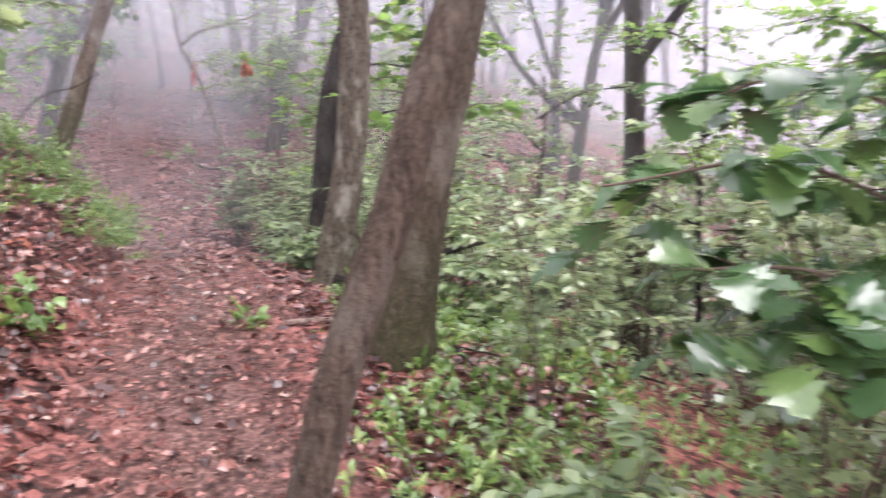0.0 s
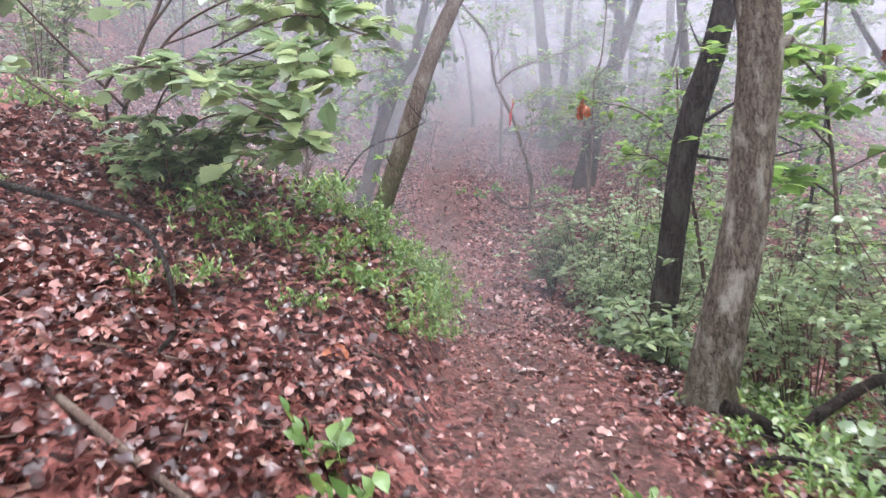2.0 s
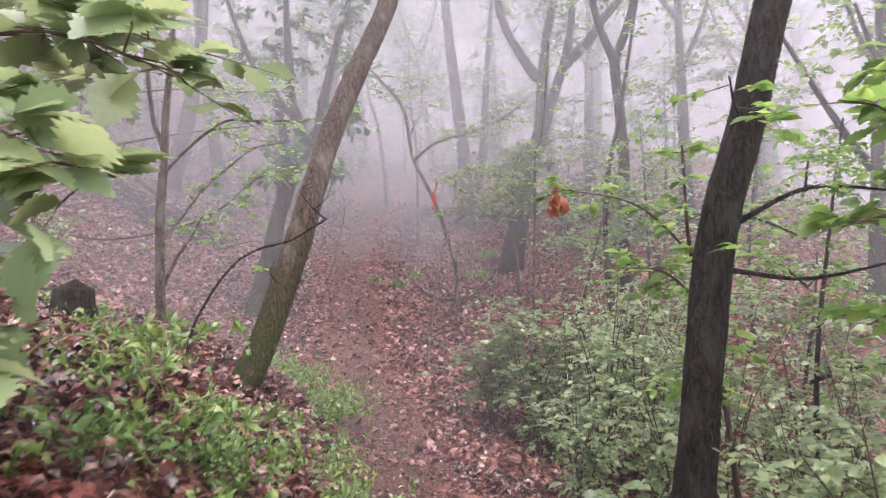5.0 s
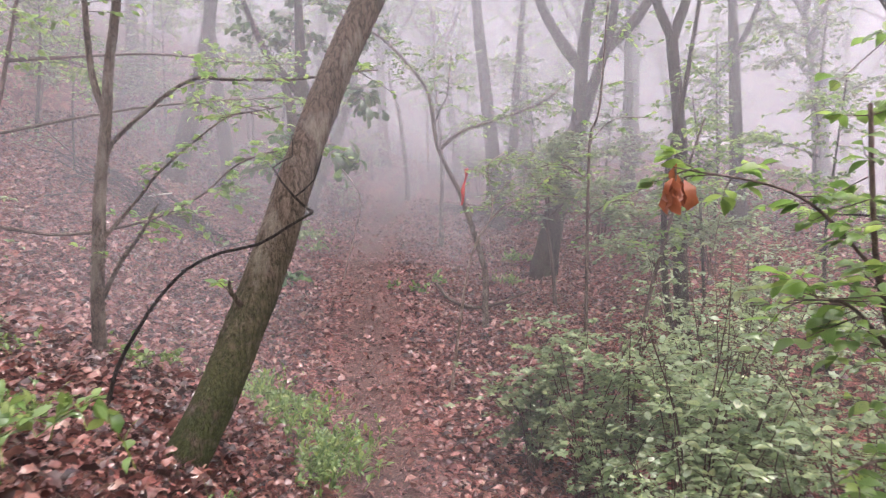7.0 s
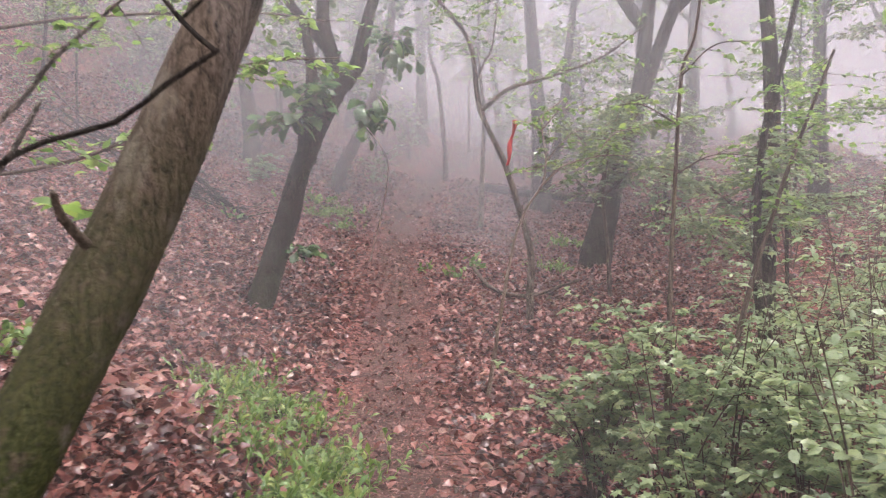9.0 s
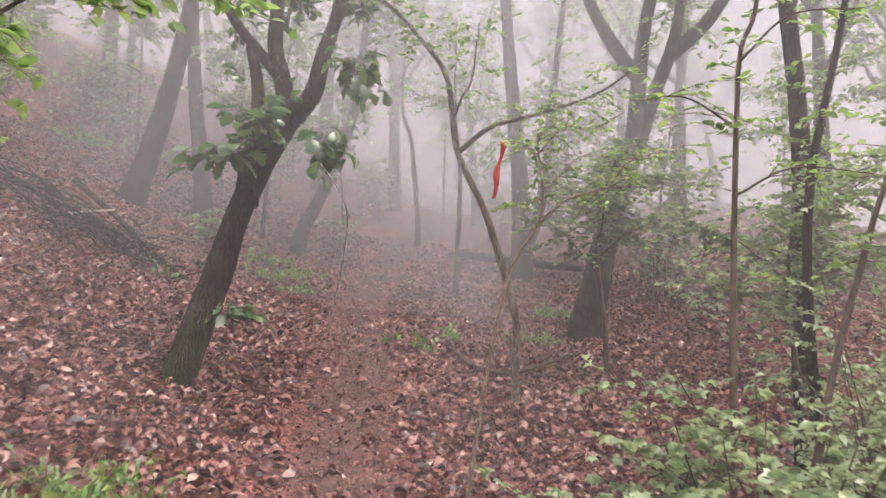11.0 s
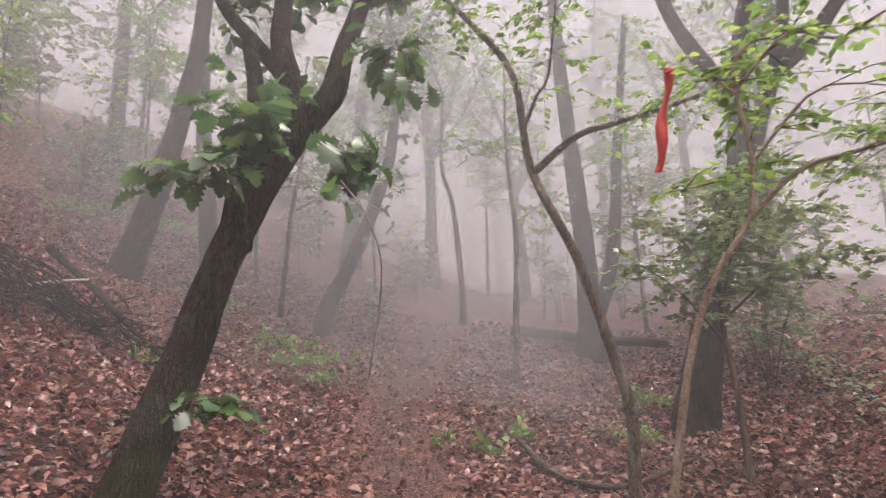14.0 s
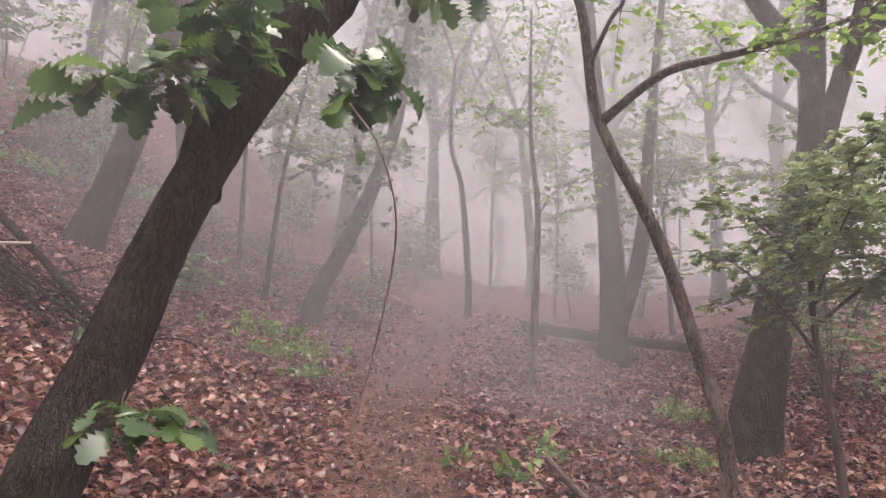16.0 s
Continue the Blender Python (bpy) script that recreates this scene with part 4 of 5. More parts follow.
shrub("low oak sprout with large pale leaves at the dark trunk's foot", on(0.78, 7.8), 0.42, 0.3, 6, 18, OAK, 0.17, LEAF_MAPLE, per=6, length=0.25)
tree("young tree with broad leaves holding withered ones", [(1.6, 9.1, -0.7), (1.5, 9.05, 0.4), (1.35, 9.0, 1.3), (1.2, 8.95, 1.9), (1.15, 8.9, 2.6)], 0.028, 0.01, TWIG, flare=0.2, sides=8,
     limbs=[(((1.3, 9.0, 1.5), (0.95, 8.7, 1.75), (0.6, 8.4, 1.8)), 0.011, 0.004), (((1.22, 8.95, 1.85), (0.8, 8.8, 2.2), (0.246, 8.68, 2.32)), 0.01, 0.003), (((1.25, 9.0, 1.75), (1.3, 8.5, 1.95), (1.2, 8.1, 1.9)), 0.01, 0.004),
            (((1.4, 9.0, 1.0), (1.0, 8.6, 1.15), (0.7, 8.4, 1.1)), 0.01, 0.004)],
     crown=75, leaf=OVATE, size=0.10, leaf_material=LEAF_BRIGHT, per=9, length=0.32, from_trunk=0.35, low=0.3)
tree("straight thin pole sapling rising from a shrub", [(0.64, 13.4, -0.7), (0.65, 13.5, 0.4), (0.67, 13.55, 1.25), (0.69, 13.6, 1.76), (0.72, 13.6, 2.76), (0.75, 13.6, 3.18), (0.85, 13.6, 3.5), (0.95, 13.6, 4.6)], 0.026, 0.01, TWIG, flare=0.1, sides=8,
     limbs=[(((0.71, 13.6, 2.3), (1.0, 13.5, 2.45), (1.4, 13.4, 2.4)), 0.008, 0.003), (((0.72, 13.6, 2.7), (0.4, 13.5, 2.85), (0.1, 13.4, 2.8)), 0.008, 0.003), (((0.74, 13.6, 3.1), (0.95, 13.4, 3.3), (1.3, 13.3, 3.3)), 0.008, 0.003)],
     crown=40, leaf=OVATE, size=0.065, leaf_material=LEAF_BRIGHT, per=9, length=0.35, from_trunk=0.4, low=0.2)
tree("dark leaning young tree among the shrubs", [(2.3, 16.0, -0.5), (2.25, 16.0, 0.6), (2.18, 16.0, 1.3), (2.16, 16.0, 2.16), (2.21, 16.0, 2.93), (2.32, 16.0, 3.46), (2.5, 16.0, 4.3), (2.8, 16.0, 6.0)], 0.055, 0.025, BARK_OAK, flare=0.2, sides=10,
     tops=3, top_len=1.5, crown=90, leaf=OVATE, size=0.085, leaf_material=LEAF_BRIGHT, per=11, length=0.5, from_trunk=0.3, low=0.1)
tree("thin dark stem leaning out of the shrubs", [(1.2, 14.0, -0.6), (1.3, 14.0, 0.6), (1.46, 14.0, 1.4), (1.61, 14.0, 1.93), (1.75, 14.0, 2.4), (2.1, 14.0, 3.4)], 0.035, 0.012, TWIG, flare=0.1, sides=8,
     crown=40, leaf=OVATE, size=0.07, leaf_material=LEAF_BRIGHT, per=10, length=0.4, from_trunk=0.5, low=0.2)
tree("young oak whose long branch hangs over the slope", [(-5.6, 12.6, 1.4), (-5.5, 12.6, 2.0), (-5.3, 12.5, 2.6), (-5.0, 12.4, 3.4), (-4.8, 12.4, 4.4)], 0.04, 0.015, TWIG, flare=0.2, sides=8,
     limbs=[(((-5.4, 12.5, 2.3), (-4.4, 12.3, 2.15), (-3.5, 12.1, 2.25), (-2.93, 12.0, 2.47), (-2.71, 12.0, 2.66), (-2.51, 12.0, 2.78), (-2.2, 12.0, 2.86), (-1.8, 12.3, 2.95)), 0.02, 0.006),
            (((-5.1, 12.4, 3.1), (-3.9, 12.8, 3.4), (-2.8, 13.4, 3.6), (-2.3, 14.0, 3.7)), 0.018, 0.006),
            (((-4.9, 12.4, 3.8), (-4.0, 13.4, 4.1), (-3.4, 14.6, 4.3), (-2.9, 15.6, 4.5)), 0.018, 0.006), (((-4.9, 12.4, 3.8), (-5.0, 13.6, 4.1), (-5.2, 15.0, 4.2)), 0.014, 0.005)],
     crown=130, leaf=OVATE, size=0.085, leaf_material=LEAF_BRIGHT, per=10, length=0.4, from_trunk=0.6, low=0.5)
tree("young oak with drooping glossy leaves at the trail's edge", [(2.5, 1.9, -0.6), (2.45, 1.95, 0.5), (2.4, 2.0, 1.2), (2.35, 2.0, 1.7), (2.3, 2.0, 2.3)], 0.025, 0.01, TWIG, flare=0.1, sides=8,
     limbs=[(((2.42, 1.97, 0.75), (1.85, 1.95, 1.0), (1.3, 1.9, 1.05)), 0.01, 0.004), (((2.4, 2.0, 1.1), (1.75, 2.0, 1.33), (1.1, 1.95, 1.28)), 0.01, 0.004), (((2.35, 2.0, 1.4), (1.9, 2.1, 1.6), (1.45, 2.1, 1.5)), 0.01, 0.004),
            (((2.44, 1.95, 0.6), (1.85, 1.85, 0.82), (1.4, 1.8, 0.78)), 0.01, 0.004)],
     crown=52, leaf=OAK, size=0.19, leaf_material=LEAF_OAK, per=8, length=0.3, from_trunk=0.3, low=0.3)

# ---- herbs and ferns ----
def herb(label, at, spread, count, template, size, mat, name="herb_patch"):
    base = root(name, at, label, "plant", "low plants")
    at = np.array(at)
    o = rng.normal(0, spread * 0.5, (count, 2))
    a0 = np.column_stack([at[0] + o[:, 0], at[1] + o[:, 1], np.full(count, at[2] - 0.02)])
    ways = np.column_stack([rng.normal(0, 0.5, (count, 2)), np.ones(count)])
    (wv, wt), (lv, lt) = sprays(a0, ways, 0.16, 9, template, size, 0.1, 0.002)
    tagged(part("stalk", mesh_of("stalk", wv, wt, LEAF_HERB), base), kind="stuff")
    tagged(part("foliage", mesh_of("foliage", lv, lt, mat, True), base), kind="stuff")
    return base


herbs = [herb("patch of small bright green herbs", on(-1.02, 6.5), 0.32, 44, FAR_LEAF, 0.045, LEAF_HERB),
         herb("patch of feathery green ferns", on(-0.95, 5.6), 0.35, 55, BLADE, 0.05, LEAF_HERB),
         herb("few light green seedlings in the litter", on(0.19, 4.02), 0.1, 6, OVATE, 0.06, LEAF_HERB)]
for x, y, k, s in [(-1.3, 7.1, 0, 1.0), (-1.15, 7.8, 1, 1.2), (-1.25, 8.5, 0, 1.1), (-1.4, 9.2, 1, 1.1), (-1.5, 9.8, 0, 1.0), (-1.6, 6.2, 0, 1.2), (-1.9, 6.9, 1, 1.2), (-2.1, 7.6, 0, 1.3), (-2.4, 8.4, 0, 0.8), (-1.4, 5.5, 0, 0.9),
                   (-1.8, 4.6, 1, 0.8), (-0.9, 3.9, 2, 1.2), (-0.76, 3.7, 2, 1.3), (-2.4, 11.9, 1, 1.2), (-2.0, 12.1, 0, 1.1), (-2.9, 12.6, 1, 1.3), (-4.9, 23.6, 1, 2.0), (-5.3, 24.4, 0, 2.2), (-4.6, 24.2, 1, 1.8), (-4.4, 23.2, 0, 1.6),
                   (-1.6, 20.6, 2, 2.0), (-1.3, 21.6, 2, 2.0), (-2.2, 20.9, 2, 1.5), (0.9, 4.6, 1, 0.9), (0.75, 5.2, 0, 0.7), (1.3, 4.2, 0, 1.2), (1.1, 3.2, 0, 1.3), (0.7, 2.9, 0, 1.0), (1.6, 2.6, 1, 1.3), (1.9, 3.5, 0, 1.4),
                   (-3.2, 9.4, 0, 0.8), (-3.7, 9.9, 1, 1.0), (-2.9, 10.6, 0, 1.2), (-5.8, 20.6, 2, 2.0), (-9.0, 27.0, 1, 2.5), (-10, 25.5, 0, 2.5), (0.2, 22.4, 1, 1.6), (0.7, 24.0, 0, 1.8), (-4.0, 7.0, 0, 1.4), (-3.2, 4.9, 1, 1.1)] + [(float(rng.uniform(-2.8, -1.15)), float(rng.uniform(4.9, 9.6)), int(rng.integers(0, 2)), float(rng.uniform(0.6, 1.2))) for _ in range(9)] + [(-1.85, 11.0, 1, 1.7), (-1.85, 11.4, 0, 1.6), (-1.95, 11.9, 1, 1.7), (-1.75, 10.6, 1, 1.4), (-2.2, 11.4, 1, 1.6), (-2.3, 12.9, 1, 1.5), (-2.7, 13.2, 0, 1.5), (-3.1, 13.3, 1, 1.5), (-2.0, 12.7, 0, 1.3), (-2.6, 12.8, 1, 1.4)] \
        + [(float(rng.uniform(0.7, 3.0)), float(rng.uniform(2.2, 9.0)), int(rng.integers(0, 2)), float(rng.uniform(0.8, 1.5))) for _ in range(26)] \
        + [(float(rng.uniform(-1.4, -0.76)), float(rng.uniform(4.8, 7.4)), int(rng.integers(0, 2)), float(rng.uniform(0.5, 0.9))) for _ in range(16)]:
    placed(herbs[k], x, y, rng.uniform(0, 6.28), s)

# ---- red ribbon and withered leaves ----
def ribbon():
    base = root("marker_ribbon", (-0.6, 15.15, 2.97), "faded red cloth ribbon hanging from a thin branch", "ribbon")
    n = 22
    u = np.linspace(0, 1, n)
    mid = np.column_stack([-0.6 - 0.075 * u + 0.009 * np.sin(9 * u), 15.15 + 0.015 * np.sin(7 * u), 2.985 - 0.47 * u])
    tw = 0.45 * np.sin(6 * u) + 0.2
    half = 0.021 + 0.006 * np.sin(11 * u + 1)
    d = np.column_stack([np.cos(tw), np.sin(tw), 0.15 * np.sin(8 * u)]) * half[:, None]
    nr = np.column_stack([-np.sin(tw), np.cos(tw), 0 * u]) * 0.0015
    v = np.vstack([mid - d + nr, mid + nr * 3, mid + d + nr, mid + d - nr, mid - nr, mid - d - nr])
    t = []
    for k in range(6):
        for i in range(n - 1):
            a, b = k * n + i, ((k + 1) % 6) * n + i
            t += [(a, b, b + 1), (a, b + 1, a + 1)]
    part("strip", mesh_of("strip", v, t, RIBBON, True), base)
    a = np.linspace(0, 2 * math.pi, 14)
    loop = np.column_stack([-0.6 + 0.012 * np.cos(a), 15.15 + 0.022 * np.sin(a), 2.975 + 0.016 * np.sin(a + 0.6)])
    part("knot", mesh_of("knot", *tube(loop, 0.008, 0.008, 6), RIBBON, True), base)


ribbon()


def withered(at, count, size):
    """A hanging bunch of curled dead leaves on one short stalk."""
    base = root("withered_leaves", at, "cluster of withered orange-brown leaves on a twig", "leaves")
    at = np.array(at)
    pos = at + rng.normal(0, 1, (count, 3)) * [0.016, 0.016, 0.022]
    v, t = leaves(DRY, pos, np.array([0, 0, -1.0]) + rng.normal(0, 0.2, (count, 3)), size * rng.uniform(0.7, 1.15, count), 1.2)
    part("leaf_bunch", mesh_of("leaf_bunch", v, t, LEAF_ORANGE, True), base)
    part("stalk", mesh_of("stalk", *tube(curve([tuple(at + [0, 0, 0.05]), tuple(at + [0.004, 0, 0.02]), tuple(at)], 0.02), 0.004, 0.003, 6), TWIG, True), base)


withered((0.246, 8.65, 2.26), 14, 0.115)
tuft("single withered dark leaf dangling from a twig", (2.1, 6.8, 2.45), 0.05, 2, 0.10, 2.0, DRY, LEAF_DRY, "withered_leaves")


# ---- fallen wood ----
def log_of(label, pts, r0, r1, mat=DRY_WOOD, name="fallen_branch", twigs=()):
    base = root(name, pts[0], label, "branch")
    part("wood", mesh_of("wood", *tube(curve(pts, 0.08), r0, r1, 8, 0, 0.08), mat, True), base)
    for q, a, b in twigs:
        part("side_twig", mesh_of("side_twig", *tube(curve(q, 0.06), a, b, 6), mat, True), base)
    return base


def lying(pts):
    return [tuple(on(x, y, lift)) for x, y, lift in pts]


log_of("long crooked dead branch lying on the bank", lying([(-3.0, 5.05, 0.08), (-2.3, 4.9, 0.14), (-1.85, 4.6, 0.18), (-1.6, 4.3, 0.02), (-1.5, 3.95, 0.03)]), 0.019, 0.009, BARK_DARK)
log_of("short dead branch half buried in dry leaves", lying([(-1.65, 3.6, 0.0), (-1.4, 3.47, 0.03), (-1.15, 3.38, 0.05), (-0.8, 3.3, 0.06)]), 0.018, 0.01, TWIG)
log_of("bare stick beside the mossy trunk", lying([(0.35, 3.95, 0.02), (0.6, 4.02, 0.04), (0.85, 4.05, 0.05)]), 0.016, 0.01)
log_of("bent dead branch across the bank before the leaning tree", [(-2.42, 9.25, 1.1), (-2.34, 9.25, 1.42), (-2.22, 9.25, 1.63), (-2.13, 9.25, 1.76), (-1.98, 9.24, 1.91), (-1.8, 9.22, 1.99), (-1.6, 9.18, 2.03), (-1.44, 9.12, 2.11), (-1.31, 9.1, 2.18)], 0.012, 0.006, BARK_DARK,
       twigs=[(((-1.32, 9.1, 2.18), (-1.4, 9.1, 2.25), (-1.5, 9.1, 2.39), (-1.41, 9.1, 2.44), (-1.41, 9.1, 2.54)), 0.007, 0.003), (((-1.4, 9.1, 2.25), (-1.3, 9.08, 2.33), (-1.26, 9.06, 2.44)), 0.005, 0.002)])
log_of("dark rotting branch lying below the pale trunk", [(0.78, 5.42, 0.42), (0.98, 5.42, 0.33), (1.12, 5.44, 0.24), (1.28, 5.5, 0.36), (1.6, 5.6, 0.52), (2.1, 5.8, 0.6)], 0.045, 0.022, BARK_DARK,
       twigs=[(((1.12, 5.44, 0.24), (1.3, 5.3, 0.12), (1.6, 5.2, 0.0)), 0.025, 0.01)])
log_of("fallen branch lying from the sapling's foot", lying([(-1.3, 21.2, 0.12), (-0.9, 20.2, 0.06), (-0.3, 19.6, 0.15), (0.6, 20.3, 0.3)]), 0.04, 0.025, TWIG)
log_of("grey fallen branch on the leafy slope", lying([(-8.2, 22.0, 0.5), (-7.3, 21.8, 0.35), (-6.4, 21.3, 0.25), (-5.6, 20.9, 0.1)]), 0.06, 0.03, BARK_OAK)
log_of("broken pale stick propped on the brush", [tuple(on(-7.6, 20.8, 0.1)), tuple(on(-7.3, 21.0, 0.35)), tuple(on(-7.0, 21.2, 0.6))], 0.025, 0.015, PALE_WOOD)
log_of("long pale bent twig arching over the trail", [tuple(on(-3.4, 21.8, 0.0)), (-3.0, 20.6, 2.0), (-2.55, 18.8, 2.75), (-2.45, 17.6, 3.0), (-2.62, 17.4, 3.25)], 0.013, 0.006, PALE_WOOD)
log_of("dark fallen trunk at the edge of the mist", lying([(-1.4, 28.0, 0.2), (0.2, 27.4, 0.25), (1.6, 26.6, 0.3)]), 0.12, 0.08, BARK_OAK, "fallen_log")


def brush(label, x, y, spread, count, tall=0.6):
    base = root("brush_pile", on(x, y), label, "branches")
    h = Heap()
    for k in range(count):
        a = rng.uniform(0, 6.28)
        c = np.array([x, y]) + rng.normal(0, spread * 0.5, 2)
        d = np.array([math.cos(a), math.sin(a)]) * rng.uniform(0.3, 1.0)
        pts = []
        for s in (-1, 0, 1):
            q = c + d * s
            q = q + rng.normal(0, 0.12, 2)
            pts.append(tuple(on(q[0], q[1], rng.uniform(0.02, tall))))
        h.add(*tube(curve(pts, 0.15), rng.uniform(0.008, 0.03), 0.004, 5))
    tagged(part("brushwood", mesh_of("brushwood", *h.done(), BARK_DARK), base), kind="stuff")


brush("dark heap of dead brushwood on the slope", -7.2, 20.8, 1.2, 90, 0.45)


def strewn(label, n, xr, yr):
    """Short broken twigs lying loose in the litter beside the trail."""
    h = Heap()
    for x, y in zip(rng.uniform(*xr, n), rng.uniform(*yr, n)):
        if abs(x - float(trail_x(y))) < 0.6:
            continue
        a, half = rng.uniform(0, 6.28), rng.uniform(0.06, 0.28)
        mid = rng.normal(0, 0.03, 2)
        pts = [tuple(on(x + half * k * math.cos(a) + (mid[0] if k == 0 else 0), y + half * k * math.sin(a) + (mid[1] if k == 0 else 0), rng.uniform(0.015, 0.05))) for k in (-1, 0, 1)]
        h.add(*tube(curve(pts, 0.1), rng.uniform(0.003, 0.008), 0.002, 5))
    tagged(part("fallen_twigs", mesh_of("fallen_twigs", *h.done(), TWIG)), label, "twigs", "", "stuff")


strewn("thin broken twigs lying loose on the near bank", 150, (-3.4, 1.4), (2.4, 8.5))
strewn("thin broken twigs lying loose on the leafy slope", 160, (-6.5, 2.0), (11, 22))
brush("tangle of dead twigs downhill from the trail", 1.7, 4.6, 0.8, 12, 0.12)


def stump(at):
    base = root("tree_stump", at, "short dark weathered tree stump among leaves", "stump")
    part("stump_wood", mesh_of("stump_wood", *tube(curve([at + Vector((0, 0, -0.1)), at + Vector((0.01, 0, 0.1)), at + Vector((0.02, 0, 0.26))], 0.03), 0.12, 0.10, 14, 0.4, 0.1), BARK_DARK, True, {"moss": np.zeros(1 + 14 * len(curve([at + Vector((0, 0, -0.1)), at + Vector((0.01, 0, 0.1)), at + Vector((0.02, 0, 0.26))], 0.03)))}), base)


stump(on(-2.85, 8.55))

# ---- leaf litter ----
def litter(name, label, n, xr, yr, size, keep, template=DRY, mat=LEAF_DRY):
    x, y = rng.uniform(*xr, n), rng.uniform(*yr, n)
    d = np.abs(x - trail_x(y))
    ok = rng.random(n) < keep(d, x, y)
    x, y = x[ok], y[ok]
    n = len(x)
    pos = np.column_stack([x, y, land(x, y) + rng.uniform(0.0, 0.035, n)])
    a = rng.uniform(0, 6.28, n)
    v, t = leaves(template, pos, np.column_stack([np.cos(a), np.sin(a), rng.normal(0.1, 0.25, n)]), size * rng.uniform(0.45, 1.5, n), 0.6)
    tagged(part(name, mesh_of(name, v, t, mat, True)), label, "leaf litter", "", "stuff")


litter("leaf_litter", "red-brown fallen leaves covering the near slope", 78000, (-4.0, 2.0), (1.6, 11), 0.058, lambda d, x, y: np.where(d < 0.5, 0.06, np.clip((d - 0.42) * 2.4, 0, 1)), DRY, LEAF_MOULD)
litter("leaf_litter", "red-brown fallen leaves covering the far slope", 115000, (-11, 4), (10.6, 29), 0.098, lambda d, x, y: np.where(d < 0.5, 0.12, np.clip((d - 0.38) * 1.8, 0, 1)), DRY_FAR)
litter("leaf_litter", "scattered fallen leaves on the steep lower slope", 12000, (3.5, 12), (-1, 30), 0.16, lambda d, x, y: np.full(len(x), 1.0), DRY_FAR)
def undergrowth(n, xr, yr, top, size, label):
    x, y = rng.uniform(*xr, n), rng.uniform(*yr, n)
    ok = np.sin(1.1 * x + 0.7 * y) * np.sin(0.9 * y - 0.5 * x) + rng.normal(0, 0.35, n) > 0.05
    x, y = x[ok], y[ok]
    pos = np.column_stack([x, y, land(x, y) + rng.uniform(0.03, top, len(x)) * rng.random(len(x))])
    a = rng.uniform(0, 6.28, len(x))
    v, t = leaves(FAR_LEAF, pos, np.column_stack([np.cos(a), np.sin(a), rng.normal(0, 0.3, len(x))]), size * rng.uniform(0.6, 1.3, len(x)))
    tagged(part("undergrowth", mesh_of("undergrowth", v, t, LEAF_MAPLE, True)), label, "undergrowth", "", "stuff")


undergrowth(36000, (3.2, 18), (-3, 30), 0.6, 0.13, "low green undergrowth covering the lower slope")
undergrowth(7000, (0.9, 3.2), (1.5, 9.5), 0.22, 0.06, "low green undergrowth below the trail")
undergrowth(9000, (-17, -9.5), (12, 32), 0.4, 0.11, "patchy green undergrowth high on the slope")
litter("leaf_crumbs", "small broken leaf pieces trodden into the trail", 45000, (-4, 1), (0.8, 24), 0.035, lambda d, x, y: np.where(d < 0.55, 1.0, 0.0), CRUMB)

def fallen_leaf(x, y, turn, size, mat, label):
    v, t = strip_leaf([0.0, 0.14, 0.22, 0.17, 0.28, 0.19, 0.22, 0.0], 0.12, 0.3)
    c, d = math.cos(turn), math.sin(turn)
    w = np.column_stack([x + size * (v[:, 0] * c - v[:, 1] * d), y + size * (v[:, 0] * d + v[:, 1] * c), v[:, 2] * size])
    w[:, 2] += land(w[:, 0], w[:, 1]) + 0.012
    tagged(part("fallen_leaf", mesh_of("fallen_leaf", w, t, mat)), label, "leaf", "single leaves on the trail")


PALE_LEAF = leaf_mat("pale_leaf", [(0.0, (0.50, 0.40, 0.34)), (1.0, (0.68, 0.58, 0.50))], 0.5, 0.1)
for x, y, turn, size in ((-0.30, 6.04, 0.3, 0.14), (-0.45, 7.35, 2.0, 0.11), (-0.20, 6.6, 1.1, 0.08), (-0.05, 5.1, 4.0, 0.08), (-0.95, 10.2, 0.8, 0.07), (-0.75, 9.5, 2.4, 0.07), (0.1, 9.2, 1.2, 0.08)):
    fallen_leaf(x, y, turn, size, PALE_LEAF, "pale bleached leaf lying flat on the trail")
fallen_leaf(-1.08, 4.52, 1.0, 0.13, LEAF_ORANGE, "curled orange leaf among darker dry leaves")
fallen_leaf(-0.98, 4.62, 2.6, 0.11, LEAF_ORANGE, "curled orange leaf among darker dry leaves")

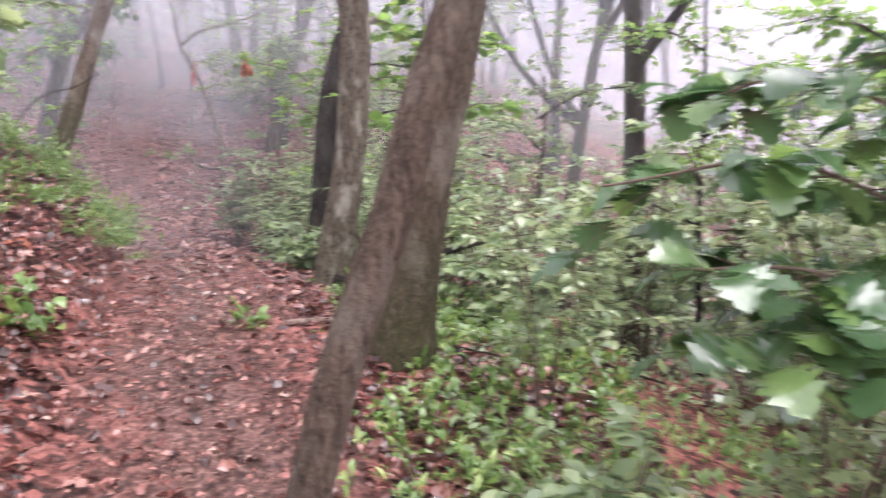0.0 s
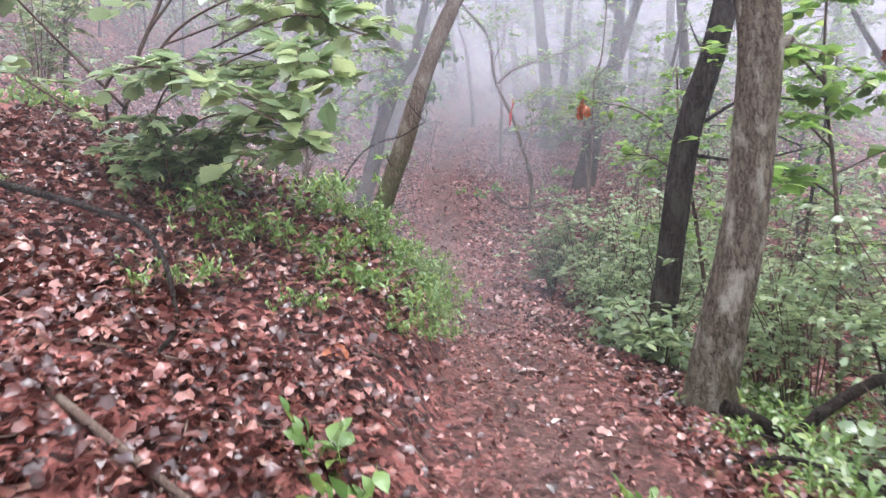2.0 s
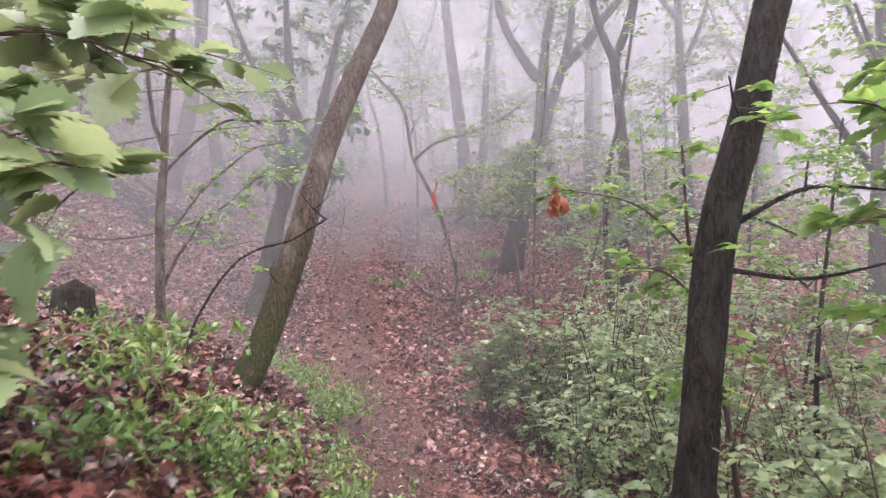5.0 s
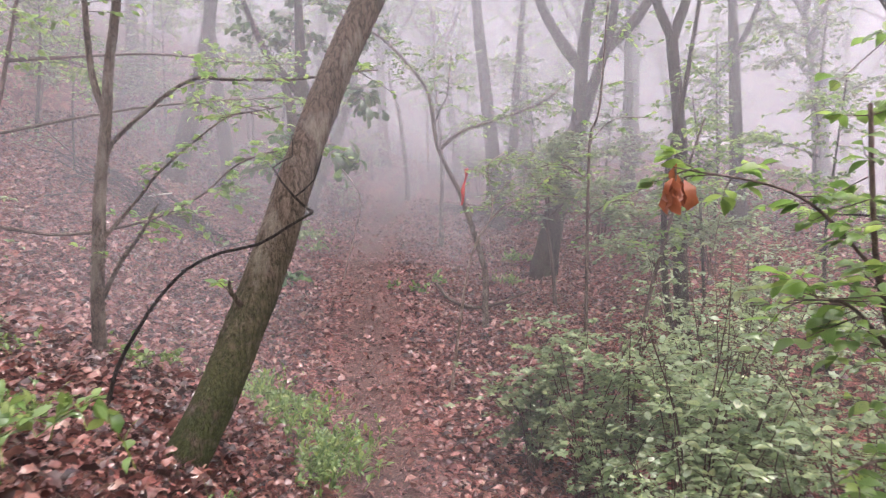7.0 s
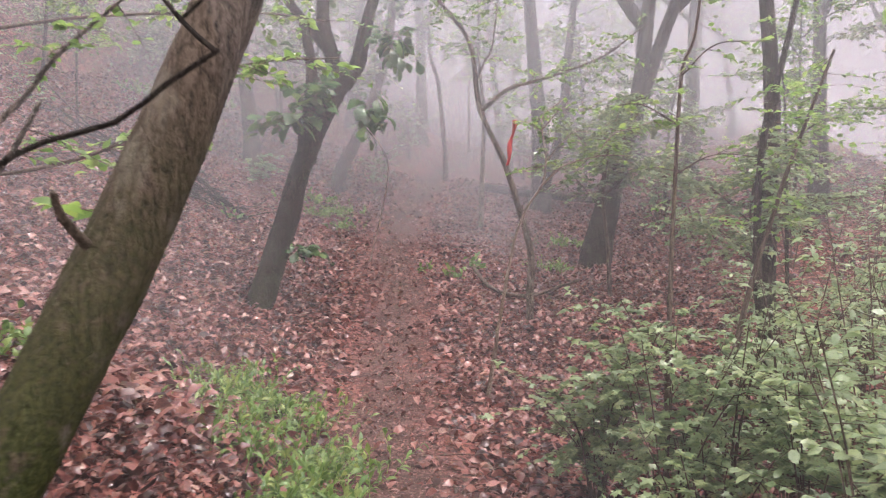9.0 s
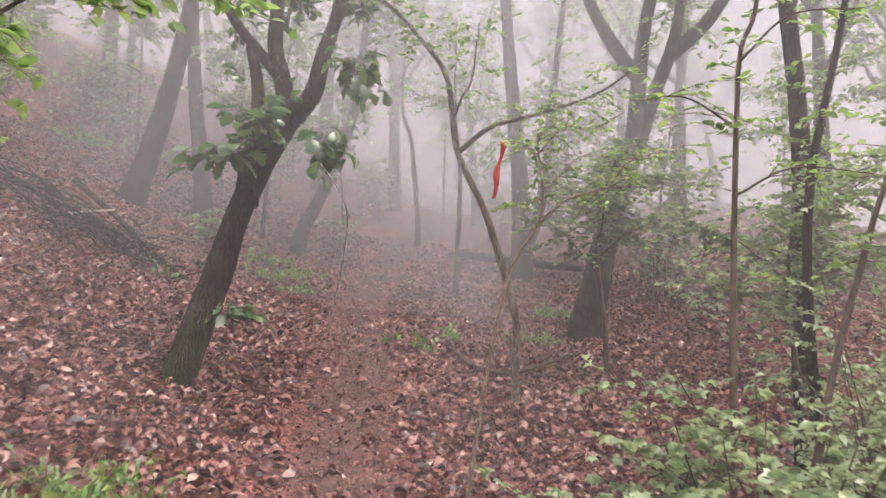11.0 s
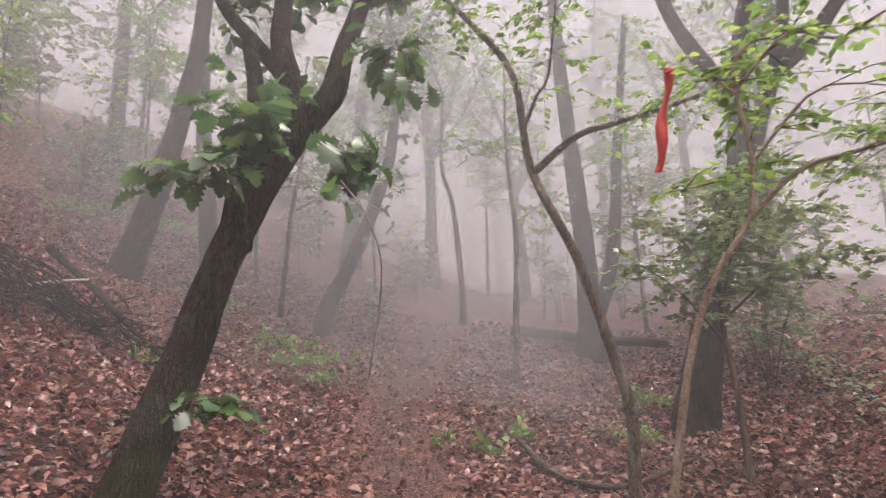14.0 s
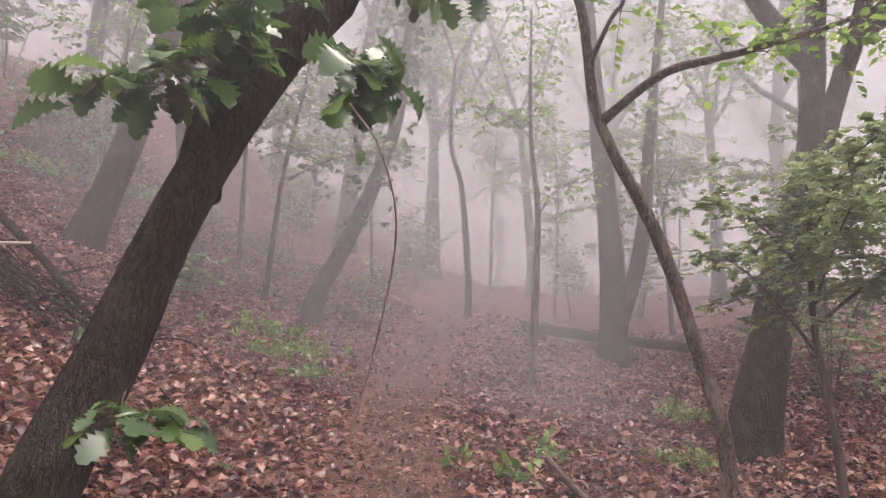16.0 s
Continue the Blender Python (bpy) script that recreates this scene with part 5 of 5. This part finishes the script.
# ---- mist ----
def mist_layer(y, amount, centre=None):
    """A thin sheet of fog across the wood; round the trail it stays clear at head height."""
    near = np.concatenate([[0.7, 1.1], np.arange(1.6, 14, 0.7), [16, 20, 30, 70.0]])
    if centre is None:
        centre, rings = (-1.5, 3.0), np.concatenate([[0.001], near])
        fade = np.ones(len(rings))
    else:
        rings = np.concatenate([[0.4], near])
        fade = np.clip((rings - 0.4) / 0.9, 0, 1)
    turns = 44
    th = np.linspace(0, 2 * math.pi, turns, endpoint=False)
    x = centre[0] + rings[:, None] * np.cos(th)
    z = centre[1] + rings[:, None] * np.sin(th)
    low = np.clip((z - height(x, np.full_like(x, y)) - 0.3) / 4.5, 0, 1)
    side = np.clip((x + 0.8) / 1.5, 0, 1) * np.clip((9 - x) / 4, 0, 1)
    thin = 1 - side * (1 - low) * 0.92 * np.clip((30 - y) / 6, 0, 1)
    bow = 0.004 * (x + 1) ** 2 + 0.35 * np.sin(0.8 * x + y) + 0.2 * np.sin(0.9 * z + 2 * y)
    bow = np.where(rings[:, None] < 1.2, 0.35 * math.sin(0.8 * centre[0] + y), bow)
    v = np.stack([x, np.full_like(x, y) + np.clip(bow, -2, 8), z], -1).reshape(-1, 3)
    i, j = np.meshgrid(np.arange(len(rings) - 1), np.arange(turns), indexing="ij")
    p, q = (i * turns + j).ravel(), (i * turns + (j + 1) % turns).ravel()
    t = np.stack([p, q, q + turns, p + turns], 1)
    me = mesh_of("mist", v, t, MIST, True, {"thickness": (amount * fade[:, None] * thin).ravel()})
    tagged(part("mist", me), "thin pale grey mist hanging between the trees", "mist", "", "stuff")


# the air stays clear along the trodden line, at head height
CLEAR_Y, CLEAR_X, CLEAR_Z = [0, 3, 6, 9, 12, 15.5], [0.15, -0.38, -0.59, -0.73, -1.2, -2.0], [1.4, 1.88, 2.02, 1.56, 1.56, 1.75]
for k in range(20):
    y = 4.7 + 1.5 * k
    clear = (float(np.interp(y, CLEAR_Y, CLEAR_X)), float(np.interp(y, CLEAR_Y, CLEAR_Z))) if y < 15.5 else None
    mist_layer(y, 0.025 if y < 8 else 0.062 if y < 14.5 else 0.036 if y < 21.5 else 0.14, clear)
for y, a in ((36, 0.35), (40, 0.5), (45, 0.7), (52, 0.97)):
    mist_layer(y, a)
